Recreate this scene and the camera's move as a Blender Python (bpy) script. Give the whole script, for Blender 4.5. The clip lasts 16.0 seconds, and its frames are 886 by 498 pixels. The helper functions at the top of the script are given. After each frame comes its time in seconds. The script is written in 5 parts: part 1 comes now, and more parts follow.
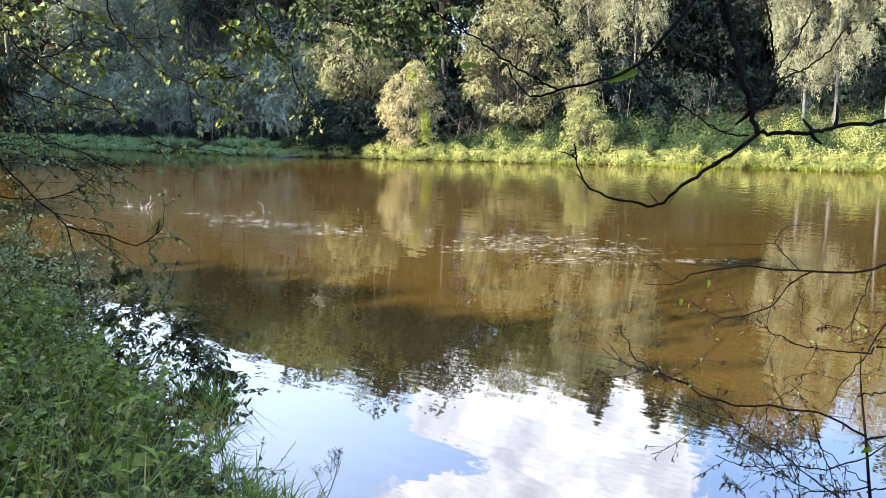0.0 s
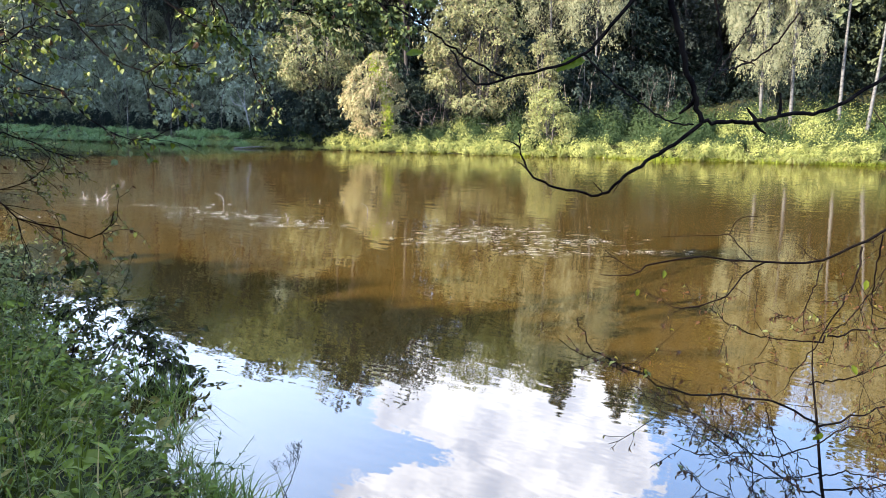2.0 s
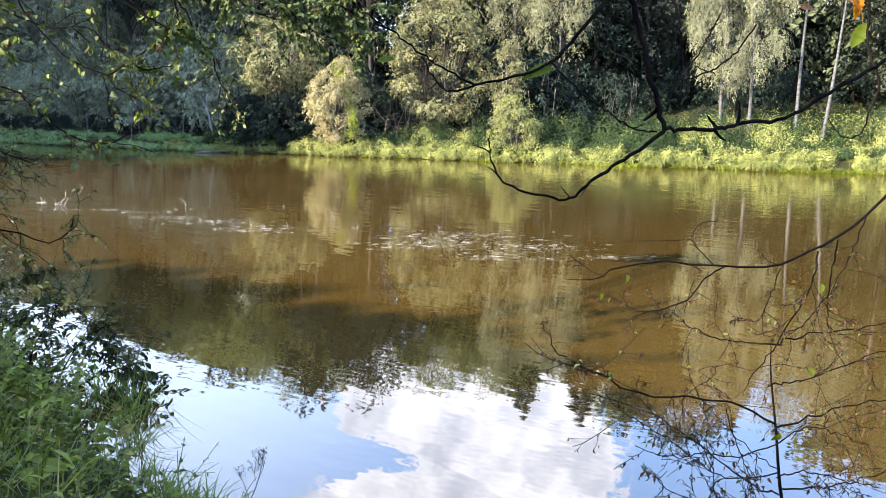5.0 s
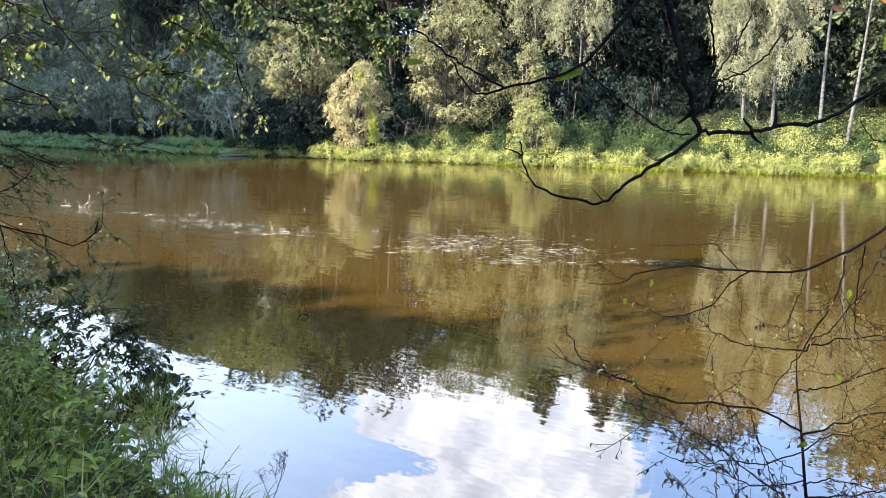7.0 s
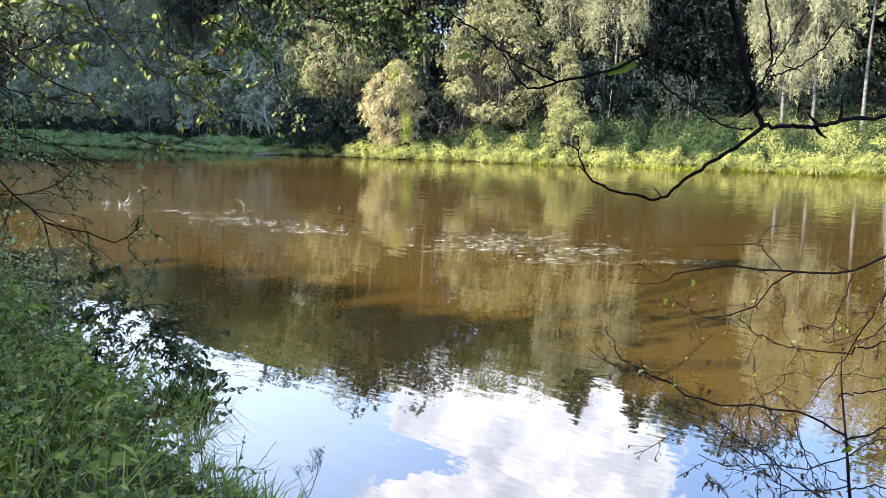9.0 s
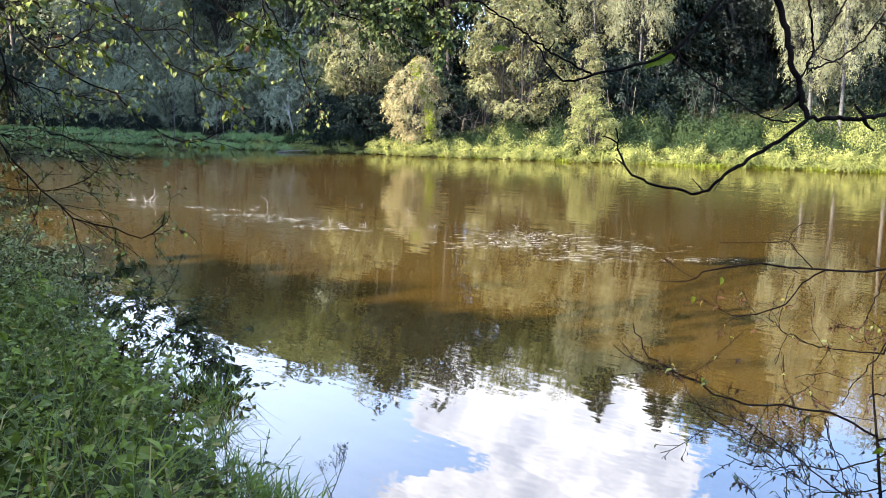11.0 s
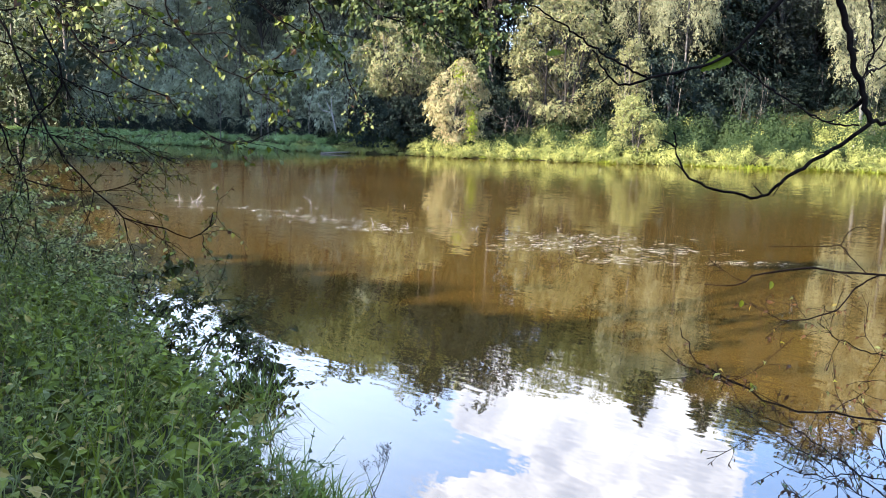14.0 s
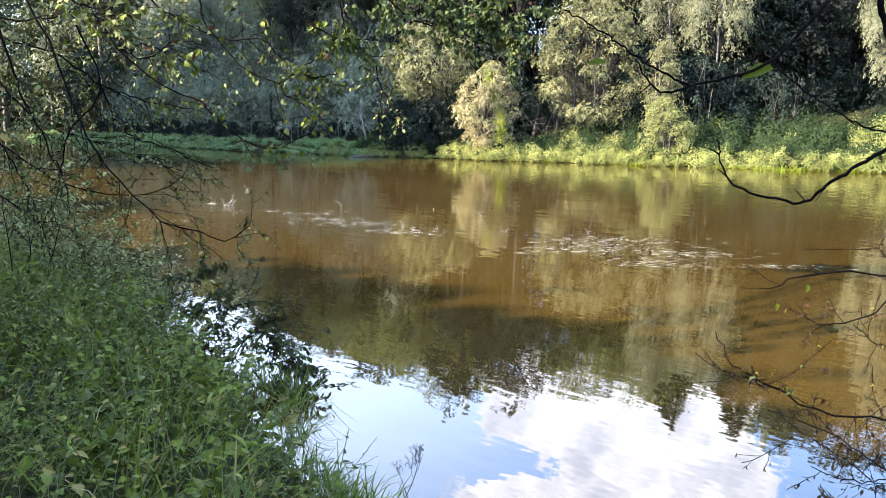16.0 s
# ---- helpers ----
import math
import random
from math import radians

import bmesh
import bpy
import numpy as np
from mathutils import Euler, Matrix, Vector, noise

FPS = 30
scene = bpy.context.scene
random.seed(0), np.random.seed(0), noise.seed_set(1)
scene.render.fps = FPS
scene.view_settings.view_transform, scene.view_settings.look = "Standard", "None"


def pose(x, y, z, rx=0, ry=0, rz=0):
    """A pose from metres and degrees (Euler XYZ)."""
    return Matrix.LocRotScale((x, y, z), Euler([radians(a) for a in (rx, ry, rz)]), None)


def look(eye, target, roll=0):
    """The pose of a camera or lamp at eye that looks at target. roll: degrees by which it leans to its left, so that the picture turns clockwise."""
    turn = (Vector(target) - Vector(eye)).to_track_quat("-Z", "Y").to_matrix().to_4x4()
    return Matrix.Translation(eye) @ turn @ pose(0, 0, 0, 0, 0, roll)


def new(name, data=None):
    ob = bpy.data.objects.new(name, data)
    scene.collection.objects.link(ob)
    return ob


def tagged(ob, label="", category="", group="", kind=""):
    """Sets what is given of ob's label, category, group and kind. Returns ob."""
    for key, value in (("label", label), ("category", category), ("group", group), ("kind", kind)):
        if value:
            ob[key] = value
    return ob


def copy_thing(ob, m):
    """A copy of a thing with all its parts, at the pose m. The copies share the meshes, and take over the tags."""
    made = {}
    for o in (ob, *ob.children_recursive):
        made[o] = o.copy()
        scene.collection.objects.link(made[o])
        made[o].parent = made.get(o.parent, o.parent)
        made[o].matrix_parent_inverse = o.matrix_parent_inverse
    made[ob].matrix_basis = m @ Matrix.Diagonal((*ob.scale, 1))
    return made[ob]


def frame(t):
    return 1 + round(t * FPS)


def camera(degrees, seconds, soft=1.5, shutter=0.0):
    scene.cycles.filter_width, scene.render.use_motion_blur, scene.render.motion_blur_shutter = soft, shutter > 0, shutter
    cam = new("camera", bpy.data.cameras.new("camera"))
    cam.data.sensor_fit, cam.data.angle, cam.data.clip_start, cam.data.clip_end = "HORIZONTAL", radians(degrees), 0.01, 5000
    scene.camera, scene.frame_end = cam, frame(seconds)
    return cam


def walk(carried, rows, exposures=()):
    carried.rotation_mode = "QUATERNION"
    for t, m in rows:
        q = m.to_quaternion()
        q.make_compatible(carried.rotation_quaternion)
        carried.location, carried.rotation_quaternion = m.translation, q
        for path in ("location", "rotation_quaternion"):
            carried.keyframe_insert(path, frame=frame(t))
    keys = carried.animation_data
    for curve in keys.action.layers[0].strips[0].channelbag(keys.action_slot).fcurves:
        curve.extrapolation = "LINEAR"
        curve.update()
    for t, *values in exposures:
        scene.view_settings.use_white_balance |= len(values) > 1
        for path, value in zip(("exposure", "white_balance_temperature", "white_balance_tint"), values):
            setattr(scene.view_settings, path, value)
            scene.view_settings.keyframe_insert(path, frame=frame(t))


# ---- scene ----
cam = camera(57.37, 16.0, soft=0.7)
PATH = [
    (0.0, 0.0000, 0.0000, 1.8000, 81.200, 0.000, 0.000),
    (0.5, 0.0046, 0.0056, 1.7991, 81.092, -0.064, -0.370),
    (1.0, 0.0116, 0.0115, 1.7980, 80.872, -0.018, -0.854),
    (1.5, 0.0161, 0.0148, 1.7969, 80.688, -0.115, -1.621),
    (2.0, 0.0158, 0.0124, 1.7969, 80.641, -0.278, -2.587),
    (2.5, 0.0154, 0.0090, 1.7974, 80.648, -0.331, -3.407),
    (3.0, 0.0151, 0.0070, 1.7973, 80.709, -0.429, -3.984),
    (3.5, 0.0142, 0.0034, 1.7976, 80.768, -0.484, -4.448),
    (4.0, 0.0142, 0.0005, 1.7983, 80.838, -0.543, -4.773),
    (4.5, 0.0129, -0.0011, 1.7983, 80.925, -0.602, -5.003),
    (5.0, 0.0098, -0.0006, 1.7972, 81.032, -0.654, -5.051),
    (5.5, 0.0060, 0.0010, 1.7958, 81.138, -0.690, -4.925),
    (6.0, 0.0029, 0.0031, 1.7949, 81.221, -0.698, -4.634),
    (6.5, 0.0017, 0.0048, 1.7952, 81.261, -0.669, -4.187),
    (7.0, 0.0017, 0.0061, 1.7965, 81.271, -0.618, -3.666),
    (7.5, 0.0016, 0.0078, 1.7967, 81.255, -0.535, -3.051),
    (8.0, -0.0024, 0.0097, 1.7958, 81.241, -0.465, -2.420),
    (8.5, -0.0092, 0.0118, 1.7944, 81.209, -0.515, -1.832),
    (9.0, -0.0134, 0.0137, 1.7927, 81.182, -0.597, -1.303),
    (9.5, -0.0168, 0.0162, 1.7912, 81.142, -0.645, -0.827),
    (10.0, -0.0190, 0.0193, 1.7902, 81.084, -0.639, -0.432),
    (10.5, -0.0208, 0.0217, 1.7896, 81.023, -0.600, -0.080),
    (11.0, -0.0229, 0.0226, 1.7893, 80.970, -0.552, 0.266),
    (11.5, -0.0262, 0.0208, 1.7893, 80.940, -0.517, 0.643),
    (12.0, -0.0303, 0.0174, 1.7895, 80.926, -0.496, 1.049),
    (12.5, -0.0315, 0.0176, 1.7899, 80.962, -0.453, 1.519),
    (13.0, -0.0324, 0.0189, 1.7898, 80.993, -0.488, 1.997),
    (13.5, -0.0335, 0.0189, 1.7899, 81.021, -0.503, 2.569),
    (14.0, -0.0346, 0.0140, 1.7912, 81.051, -0.478, 3.200),
    (14.5, -0.0371, 0.0065, 1.7928, 81.115, -0.386, 3.792),
    (15.0, -0.0414, -0.0016, 1.7938, 81.129, -0.265, 4.315),
    (15.5, -0.0459, -0.0081, 1.7946, 81.179, -0.267, 4.776),
    (16.0, -0.0489, -0.0094, 1.7957, 81.234, -0.158, 5.203),
]

EXPO, SKY, CLOUD, SUN = 2.45, 0.126, 7.0, 5.0
KELVIN = 6060.0
walk(cam, [(t, pose(x, y, z, rx, ry, rz)) for t, x, y, z, rx, ry, rz in PATH], exposures=[(t, EXPO + e, KELVIN, 15.0) for t, e in ((0.0, 0.02), (4.0, -0.05), (9.0, 0.0), (12.0, 0.04), (16.0, 0.07))])

# ---- world and sun ----
SUN_ELEV, SUN_AZ = radians(27), radians(241)      # azimuth clockwise from +y: behind the walker, to the left
SUN_DIR = Vector((math.sin(SUN_AZ) * math.cos(SUN_ELEV), math.cos(SUN_AZ) * math.cos(SUN_ELEV), math.sin(SUN_ELEV)))


def node(tree, kind, **sockets):
    n = tree.nodes.new(kind)
    for key, value in sockets.items():
        n.inputs[key.replace("_", " ")].default_value = value
    return n


def math_node(tree, op, a, b=0.0, clamp=False):
    n = tree.nodes.new("ShaderNodeMath")
    n.operation, n.use_clamp = op, clamp
    for i, v in enumerate((a, b)):
        if isinstance(v, (int, float)):
            n.inputs[i].default_value = v
        else:
            tree.links.new(v, n.inputs[i])
    return n.outputs[0]


def mix_rgb(tree, fac, a, b, blend="MIX"):
    n = tree.nodes.new("ShaderNodeMix")
    n.data_type, n.blend_type = "RGBA", blend
    for sock, v in ((n.inputs[0], fac), (n.inputs[6], a), (n.inputs[7], b)):
        if isinstance(v, (int, float)):
            sock.default_value = v
        elif isinstance(v, tuple):
            sock.default_value = (*v, 1.0)
        else:
            tree.links.new(v, sock)
    return n.outputs[2]


def ramp(tree, fac, low, high):
    """0 below low, 1 above high, smooth between."""
    n = tree.nodes.new("ShaderNodeMapRange")
    n.interpolation_type = "SMOOTHSTEP"
    n.inputs[1].default_value, n.inputs[2].default_value = low, high
    tree.links.new(fac, n.inputs[0])
    return n.outputs[0]


def build_world():
    world = bpy.data.worlds.new("sky")
    scene.world = world
    world.use_nodes = True
    t = world.node_tree
    t.nodes.clear()
    sky = t.nodes.new("ShaderNodeTexSky")
    sky.sky_type, sky.sun_disc = "NISHITA", False
    sky.sun_elevation, sky.sun_rotation = SUN_ELEV, SUN_AZ
    sky.dust_density, sky.ozone_density = 0.3, 2.0
    coord = t.nodes.new("ShaderNodeTexCoord")
    sep = t.nodes.new("ShaderNodeSeparateXYZ")
    t.links.new(coord.outputs["Generated"], sep.inputs[0])
    # a flat cloud deck: direction divided by its height
    up = math_node(t, "MAXIMUM", sep.outputs[2], 0.06)
    cx, cy = math_node(t, "DIVIDE", sep.outputs[0], up), math_node(t, "DIVIDE", sep.outputs[1], up)
    comb = t.nodes.new("ShaderNodeCombineXYZ")
    t.links.new(cx, comb.inputs[0])
    t.links.new(cy, comb.inputs[1])
    big = node(t, "ShaderNodeTexNoise", Scale=0.9, Detail=7.0, Roughness=0.55)
    t.links.new(comb.outputs[0], big.inputs["Vector"])
    # the one tall bank of cumulus over the far woods, in terms of bearing and rise
    ahead = math_node(t, "MAXIMUM", sep.outputs[1], 0.05)
    bearing, rise = math_node(t, "DIVIDE", sep.outputs[0], ahead), math_node(t, "DIVIDE", sep.outputs[2], ahead)
    plane = t.nodes.new("ShaderNodeCombineXYZ")
    t.links.new(bearing, plane.inputs[0])
    t.links.new(rise, plane.inputs[1])
    fine = node(t, "ShaderNodeTexNoise", Scale=15.0, Detail=8.0, Roughness=0.6)
    t.links.new(plane.outputs[0], fine.inputs["Vector"])
    lobes = node(t, "ShaderNodeTexNoise", Scale=5.0, Detail=3.0, Roughness=0.5)
    t.links.new(plane.outputs[0], lobes.inputs["Vector"])
    edge = None
    for cx0, cz0, rx0, rz0 in ((0.13, 0.345, 0.185, 0.085), (0.2, 0.44, 0.135, 0.12), (0.16, 0.58, 0.2, 0.10), (0.01, 0.5, 0.08, 0.05)):
        dx = math_node(t, "DIVIDE", math_node(t, "SUBTRACT", bearing, cx0), rx0)
        dz = math_node(t, "DIVIDE", math_node(t, "SUBTRACT", rise, cz0), rz0)
        far = math_node(t, "SQRT", math_node(t, "ADD", math_node(t, "MULTIPLY", dx, dx), math_node(t, "MULTIPLY", dz, dz)))
        edge = far if edge is None else math_node(t, "MINIMUM", edge, far)
    edge = math_node(t, "ADD", edge, math_node(t, "MULTIPLY", math_node(t, "SUBTRACT", fine.outputs["Fac"], 0.5), 1.7))
    edge = math_node(t, "ADD", edge, math_node(t, "MULTIPLY", math_node(t, "SUBTRACT", lobes.outputs["Fac"], 0.5), 1.5))
    bank = math_node(t, "SUBTRACT", 1.0, ramp(t, edge, 0.97, 1.06))
    deck = ramp(t, big.outputs["Fac"], 0.56, 0.74)
    cover = math_node(t, "MAXIMUM", bank, math_node(t, "MULTIPLY", deck, 0.12))
    shade = mix_rgb(t, ramp(t, fine.outputs["Fac"], 0.3, 0.7), (CLOUD * 0.5, CLOUD * 0.53, CLOUD * 0.6), (CLOUD, CLOUD * 0.98, CLOUD * 0.95))
    low = math_node(t, "SUBTRACT", 0.52, math_node(t, "MULTIPLY", ramp(t, sep.outputs[2], 0.16, 0.44), 0.28))
    hazy = mix_rgb(t, low, sky.outputs[0], (3.1, 4.8, 8.1))
    veil = math_node(t, "SUBTRACT", ramp(t, math_node(t, "SUBTRACT", 0.0, bearing), -0.35, 0.4), math_node(t, "MULTIPLY", ramp(t, rise, 0.3, 0.6), 0.45), clamp=True)
    hazy = mix_rgb(t, math_node(t, "MULTIPLY", veil, 0.68), hazy, (5.8, 6.7, 7.9))
    col = mix_rgb(t, cover, hazy, shade)
    bg = node(t, "ShaderNodeBackground", Strength=SKY)
    t.links.new(col, bg.inputs[0])
    out = t.nodes.new("ShaderNodeOutputWorld")
    t.links.new(bg.outputs[0], out.inputs[0])


build_world()
sun = new("sun", bpy.data.lights.new("sun", "SUN"))
sun.data.energy, sun.data.angle, sun.data.color = SUN, radians(0.6), (1.0, 0.89, 0.70)
sun.matrix_world = look(SUN_DIR * 100, (0, 0, 0))

# ---- the river's lines ----
E_ALONG, N_ACROSS = (0.844, -0.537), (0.537, 0.844)


def to_sq(x, y):
    return x * E_ALONG[0] + y * E_ALONG[1], x * N_ACROSS[0] + y * N_ACROSS[1]


def to_xy(s, q):
    return s * E_ALONG[0] + q * N_ACROSS[0], s * E_ALONG[1] + q * N_ACROSS[1]


def far_edge(s):
    base = np.interp(s, (-300, -90, -56, -42, -24, -2, 20, 300), (60, 45, 37.0, 34.3, 33.7, 34.6, 35.5, 30))
    return base + 0.25 * np.sin(s * 0.9) + 0.14 * np.sin(s * 2.3 + 1)


def near_edge(s):
    base = np.interp(s, (-300, -40, -12, -8.8, -5, -4, -3.3, -2.5, -2, -1.4, 2, 300), (30, 6.0, 5.0, 4.57, 3.58, 3.17, 2.77, 2.33, 1.9, 1.62, 1.9, -20))
    return base + 0.08 * np.sin(s * 2.1) + 0.05 * np.sin(s * 5.3)


def smooth(a, lo, hi):
    u = np.clip((a - lo) / (hi - lo), 0, 1)
    return u * u * (3 - 2 * u)


def height(x, y):
    """The ground's height over the water."""
    s, q = to_sq(np.asarray(x, float), np.asarray(y, float))
    d, n = q - far_edge(s), near_edge(s) - q
    far = -0.9 + 0.9 * smooth(d, -1.6, 0) + 0.45 * smooth(d, 0, 1.6) + 0.05 * np.clip(d, 0, 9) + 0.2 * np.clip(d - 9, 0, 45)
    near = -0.9 + 0.9 * smooth(n, -1.2, 0) + 0.34 * smooth(n, 0, 0.7) + 0.03 * np.clip(n, 0, 60)
    lumps = 0.05 * np.sin(x * 1.7 + 0.6 * y) * np.cos(y * 1.3) * ((d > 0.5) | (n > 0.3))
    return np.where(n > -1.2, near, np.where(d > -1.6, far, -0.9)) + lumps


# ---- materials ----
def material(name):
    m = bpy.data.materials.new(name)
    m.use_nodes = True
    m.node_tree.nodes.clear()
    return m, m.node_tree


def finish(t, shader):
    out = t.nodes.new("ShaderNodeOutputMaterial")
    t.links.new(shader, out.inputs[0])


def coords(t):
    return t.nodes.new("ShaderNodeTexCoord").outputs["Object"]


def leaf_material(name, dark, light, odd, odd_share=0.06, glow=0.35, rough=0.6, clump=0.8, gloss=0.12, own=0.6, trees=0.0):
    """Leaves: each of its own shade between dark and light, a few odd ones, light shining through."""
    m, t = material(name)
    geo = t.nodes.new("ShaderNodeNewGeometry")
    rnd = geo.outputs["Random Per Island"]
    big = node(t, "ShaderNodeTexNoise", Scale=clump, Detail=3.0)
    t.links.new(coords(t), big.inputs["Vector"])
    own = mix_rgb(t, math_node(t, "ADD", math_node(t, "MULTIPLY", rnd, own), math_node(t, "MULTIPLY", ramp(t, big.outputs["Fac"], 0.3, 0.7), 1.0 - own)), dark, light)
    odd_mask = math_node(t, "LESS_THAN", math_node(t, "FRACT", math_node(t, "MULTIPLY", rnd, 37.0)), odd_share)
    col = mix_rgb(t, odd_mask, own, odd)
    if trees:                                               # one tree darker, another paler and yellower
        which = t.nodes.new("ShaderNodeObjectInfo").outputs["Random"]
        tone = mix_rgb(t, ramp(t, which, 0.15, 0.85), (1 - trees, 1 - trees, 1 - 0.8 * trees), (1 + 1.4 * trees, 1 + 1.3 * trees, 1 + 0.5 * trees))
        col = mix_rgb(t, 1.0, col, tone, "MULTIPLY")
    bsdf = node(t, "ShaderNodeBsdfPrincipled", Roughness=rough)
    bsdf.inputs["Specular IOR Level"].default_value = gloss
    t.links.new(col, bsdf.inputs["Base Color"])
    trans = t.nodes.new("ShaderNodeBsdfTranslucent")
    warm = mix_rgb(t, 1.0, col, (1.15, 1.2, 0.6), "MULTIPLY")
    t.links.new(warm, trans.inputs[0])
    mix = node(t, "ShaderNodeMixShader", Fac=glow)
    t.links.new(bsdf.outputs[0], mix.inputs[1])
    t.links.new(trans.outputs[0], mix.inputs[2])
    finish(t, mix.outputs[0])
    return m


def bark_material(name, dark, light, scale=(6, 6, 1.2), bump=0.01, gloss=0.15):
    m, t = material(name)
    mp = node(t, "ShaderNodeMapping", Scale=scale)
    t.links.new(coords(t), mp.inputs["Vector"])
    n = node(t, "ShaderNodeTexNoise", Scale=3.0, Detail=6.0, Roughness=0.65)
    t.links.new(mp.outputs[0], n.inputs["Vector"])
    col = mix_rgb(t, ramp(t, n.outputs["Fac"], 0.35, 0.65), dark, light)
    b = node(t, "ShaderNodeBump", Strength=0.8, Distance=bump)
    t.links.new(n.outputs["Fac"], b.inputs["Height"])
    bsdf = node(t, "ShaderNodeBsdfPrincipled", Roughness=0.9)
    bsdf.inputs["Specular IOR Level"].default_value = gloss
    t.links.new(col, bsdf.inputs["Base Color"])
    t.links.new(b.outputs[0], bsdf.inputs["Normal"])
    finish(t, bsdf.outputs[0])
    return m


def birch_material():
    m, t = material("birch_bark")
    mp = node(t, "ShaderNodeMapping", Scale=(2.0, 2.0, 7.0))
    t.links.new(coords(t), mp.inputs["Vector"])
    n = node(t, "ShaderNodeTexNoise", Scale=1.6, Detail=5.0, Roughness=0.7)
    t.links.new(mp.outputs[0], n.inputs["Vector"])
    col = mix_rgb(t, ramp(t, n.outputs["Fac"], 0.46, 0.62), (0.085, 0.082, 0.074), (0.03, 0.028, 0.025))
    bsdf = node(t, "ShaderNodeBsdfPrincipled", Roughness=0.7)
    t.links.new(col, bsdf.inputs["Base Color"])
    finish(t, bsdf.outputs[0])
    return m


def soil_material():
    m, t = material("bank_soil")
    n = node(t, "ShaderNodeTexNoise", Scale=1.4, Detail=8.0, Roughness=0.7)
    t.links.new(coords(t), n.inputs["Vector"])
    f = node(t, "ShaderNodeTexNoise", Scale=22.0, Detail=4.0)
    t.links.new(coords(t), f.inputs["Vector"])
    col = mix_rgb(t, ramp(t, n.outputs["Fac"], 0.38, 0.62), (0.018, 0.02, 0.009), (0.034, 0.036, 0.014))
    col = mix_rgb(t, ramp(t, f.outputs["Fac"], 0.5, 0.75), col, (0.07, 0.05, 0.03))
    b = node(t, "ShaderNodeBump", Strength=1.0, Distance=0.03)
    t.links.new(f.outputs["Fac"], b.inputs["Height"])
    bsdf = node(t, "ShaderNodeBsdfPrincipled", Roughness=1.0)
    bsdf.inputs["Specular IOR Level"].default_value = 0.03
    t.links.new(col, bsdf.inputs["Base Color"])
    t.links.new(b.outputs[0], bsdf.inputs["Normal"])
    finish(t, bsdf.outputs[0])
    return m


def water_material():
    """Silty river: brown body, mirror surface, small ripples drawn out along slanting crests."""
    m, t = material("river_water")
    xyz = coords(t)
    silt = node(t, "ShaderNodeTexNoise", Scale=0.16, Detail=4.0)
    t.links.new(xyz, silt.inputs["Vector"])
    col = mix_rgb(t, ramp(t, silt.outputs["Fac"], 0.3, 0.7), (0.046, 0.0265, 0.0052), (0.062, 0.037, 0.0075))
    def waves(scale, stretch, turn, detail):
        mp = node(t, "ShaderNodeMapping", Scale=(1 / (scale * stretch), 1 / scale, 1.0))
        mp.vector_type = "TEXTURE"                          # turned first, then drawn out along the crests
        mp.inputs["Rotation"].default_value = (0, 0, turn)
        t.links.new(xyz, mp.inputs["Vector"])
        n = node(t, "ShaderNodeTexNoise", Scale=1.0, Detail=detail, Roughness=0.5)
        t.links.new(mp.outputs[0], n.inputs["Vector"])
        return n.outputs["Fac"]
    slow, mid, quick, tiny = waves(0.55, 0.6, -0.5, 2.0), waves(2.8, 0.4, -0.8, 1.0), waves(8.5, 0.4, -0.95, 0.0), waves(18.0, 0.45, -0.7, 0.0)
    gust = ramp(t, waves(0.22, 0.5, 0.4, 3.0), 0.35, 0.7)
    where = t.nodes.new("ShaderNodeSeparateXYZ")
    t.links.new(xyz, where.inputs[0])
    open_water = math_node(t, "ADD", math_node(t, "MULTIPLY", ramp(t, where.outputs[1], 7.0, 22.0), 2.6), 0.7)
    gust = math_node(t, "MULTIPLY", gust, open_water)
    high = math_node(t, "MULTIPLY", slow, 0.005)
    high = math_node(t, "ADD", high, math_node(t, "MULTIPLY", math_node(t, "MULTIPLY", mid, open_water), 0.0016))
    high = math_node(t, "ADD", high, math_node(t, "MULTIPLY", math_node(t, "MULTIPLY", quick, math_node(t, "ADD", gust, 0.7)), 0.0007))
    high = math_node(t, "ADD", high, math_node(t, "MULTIPLY", math_node(t, "MULTIPLY", tiny, math_node(t, "ADD", gust, 0.7)), 0.00028))
    b = node(t, "ShaderNodeBump", Strength=1.0, Distance=1.0)
    t.links.new(high, b.inputs["Height"])
    bsdf = node(t, "ShaderNodeBsdfPrincipled", IOR=2.4)
    fret = math_node(t, "ADD", math_node(t, "MULTIPLY", ramp(t, where.outputs[1], 9.0, 17.0), 0.034), 0.02)   # small wind ripples out on the river
    t.links.new(fret, bsdf.inputs["Roughness"])
    t.links.new(col, bsdf.inputs["Base Color"])
    t.links.new(b.outputs[0], bsdf.inputs["Normal"])
    finish(t, bsdf.outputs[0])
    return m


BARK = bark_material("grey_bark", (0.07, 0.06, 0.05), (0.19, 0.17, 0.14))
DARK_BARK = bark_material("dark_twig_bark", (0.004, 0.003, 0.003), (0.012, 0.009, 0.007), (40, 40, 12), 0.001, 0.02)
DEAD_WOOD = bark_material("bleached_wood", (0.12, 0.11, 0.10), (0.26, 0.25, 0.23), (20, 20, 4), 0.003)
PINE_BARK = bark_material("pine_bark", (0.02, 0.018, 0.016), (0.05, 0.043, 0.037))
PINK_TWIG = bark_material("pinkish_twig_bark", (0.10, 0.075, 0.065), (0.24, 0.17, 0.15), (20, 20, 4), 0.003)
PALE_WOOD = bark_material("sun_bleached_wood", (0.18, 0.17, 0.15), (0.36, 0.34, 0.31), (20, 20, 4), 0.003)
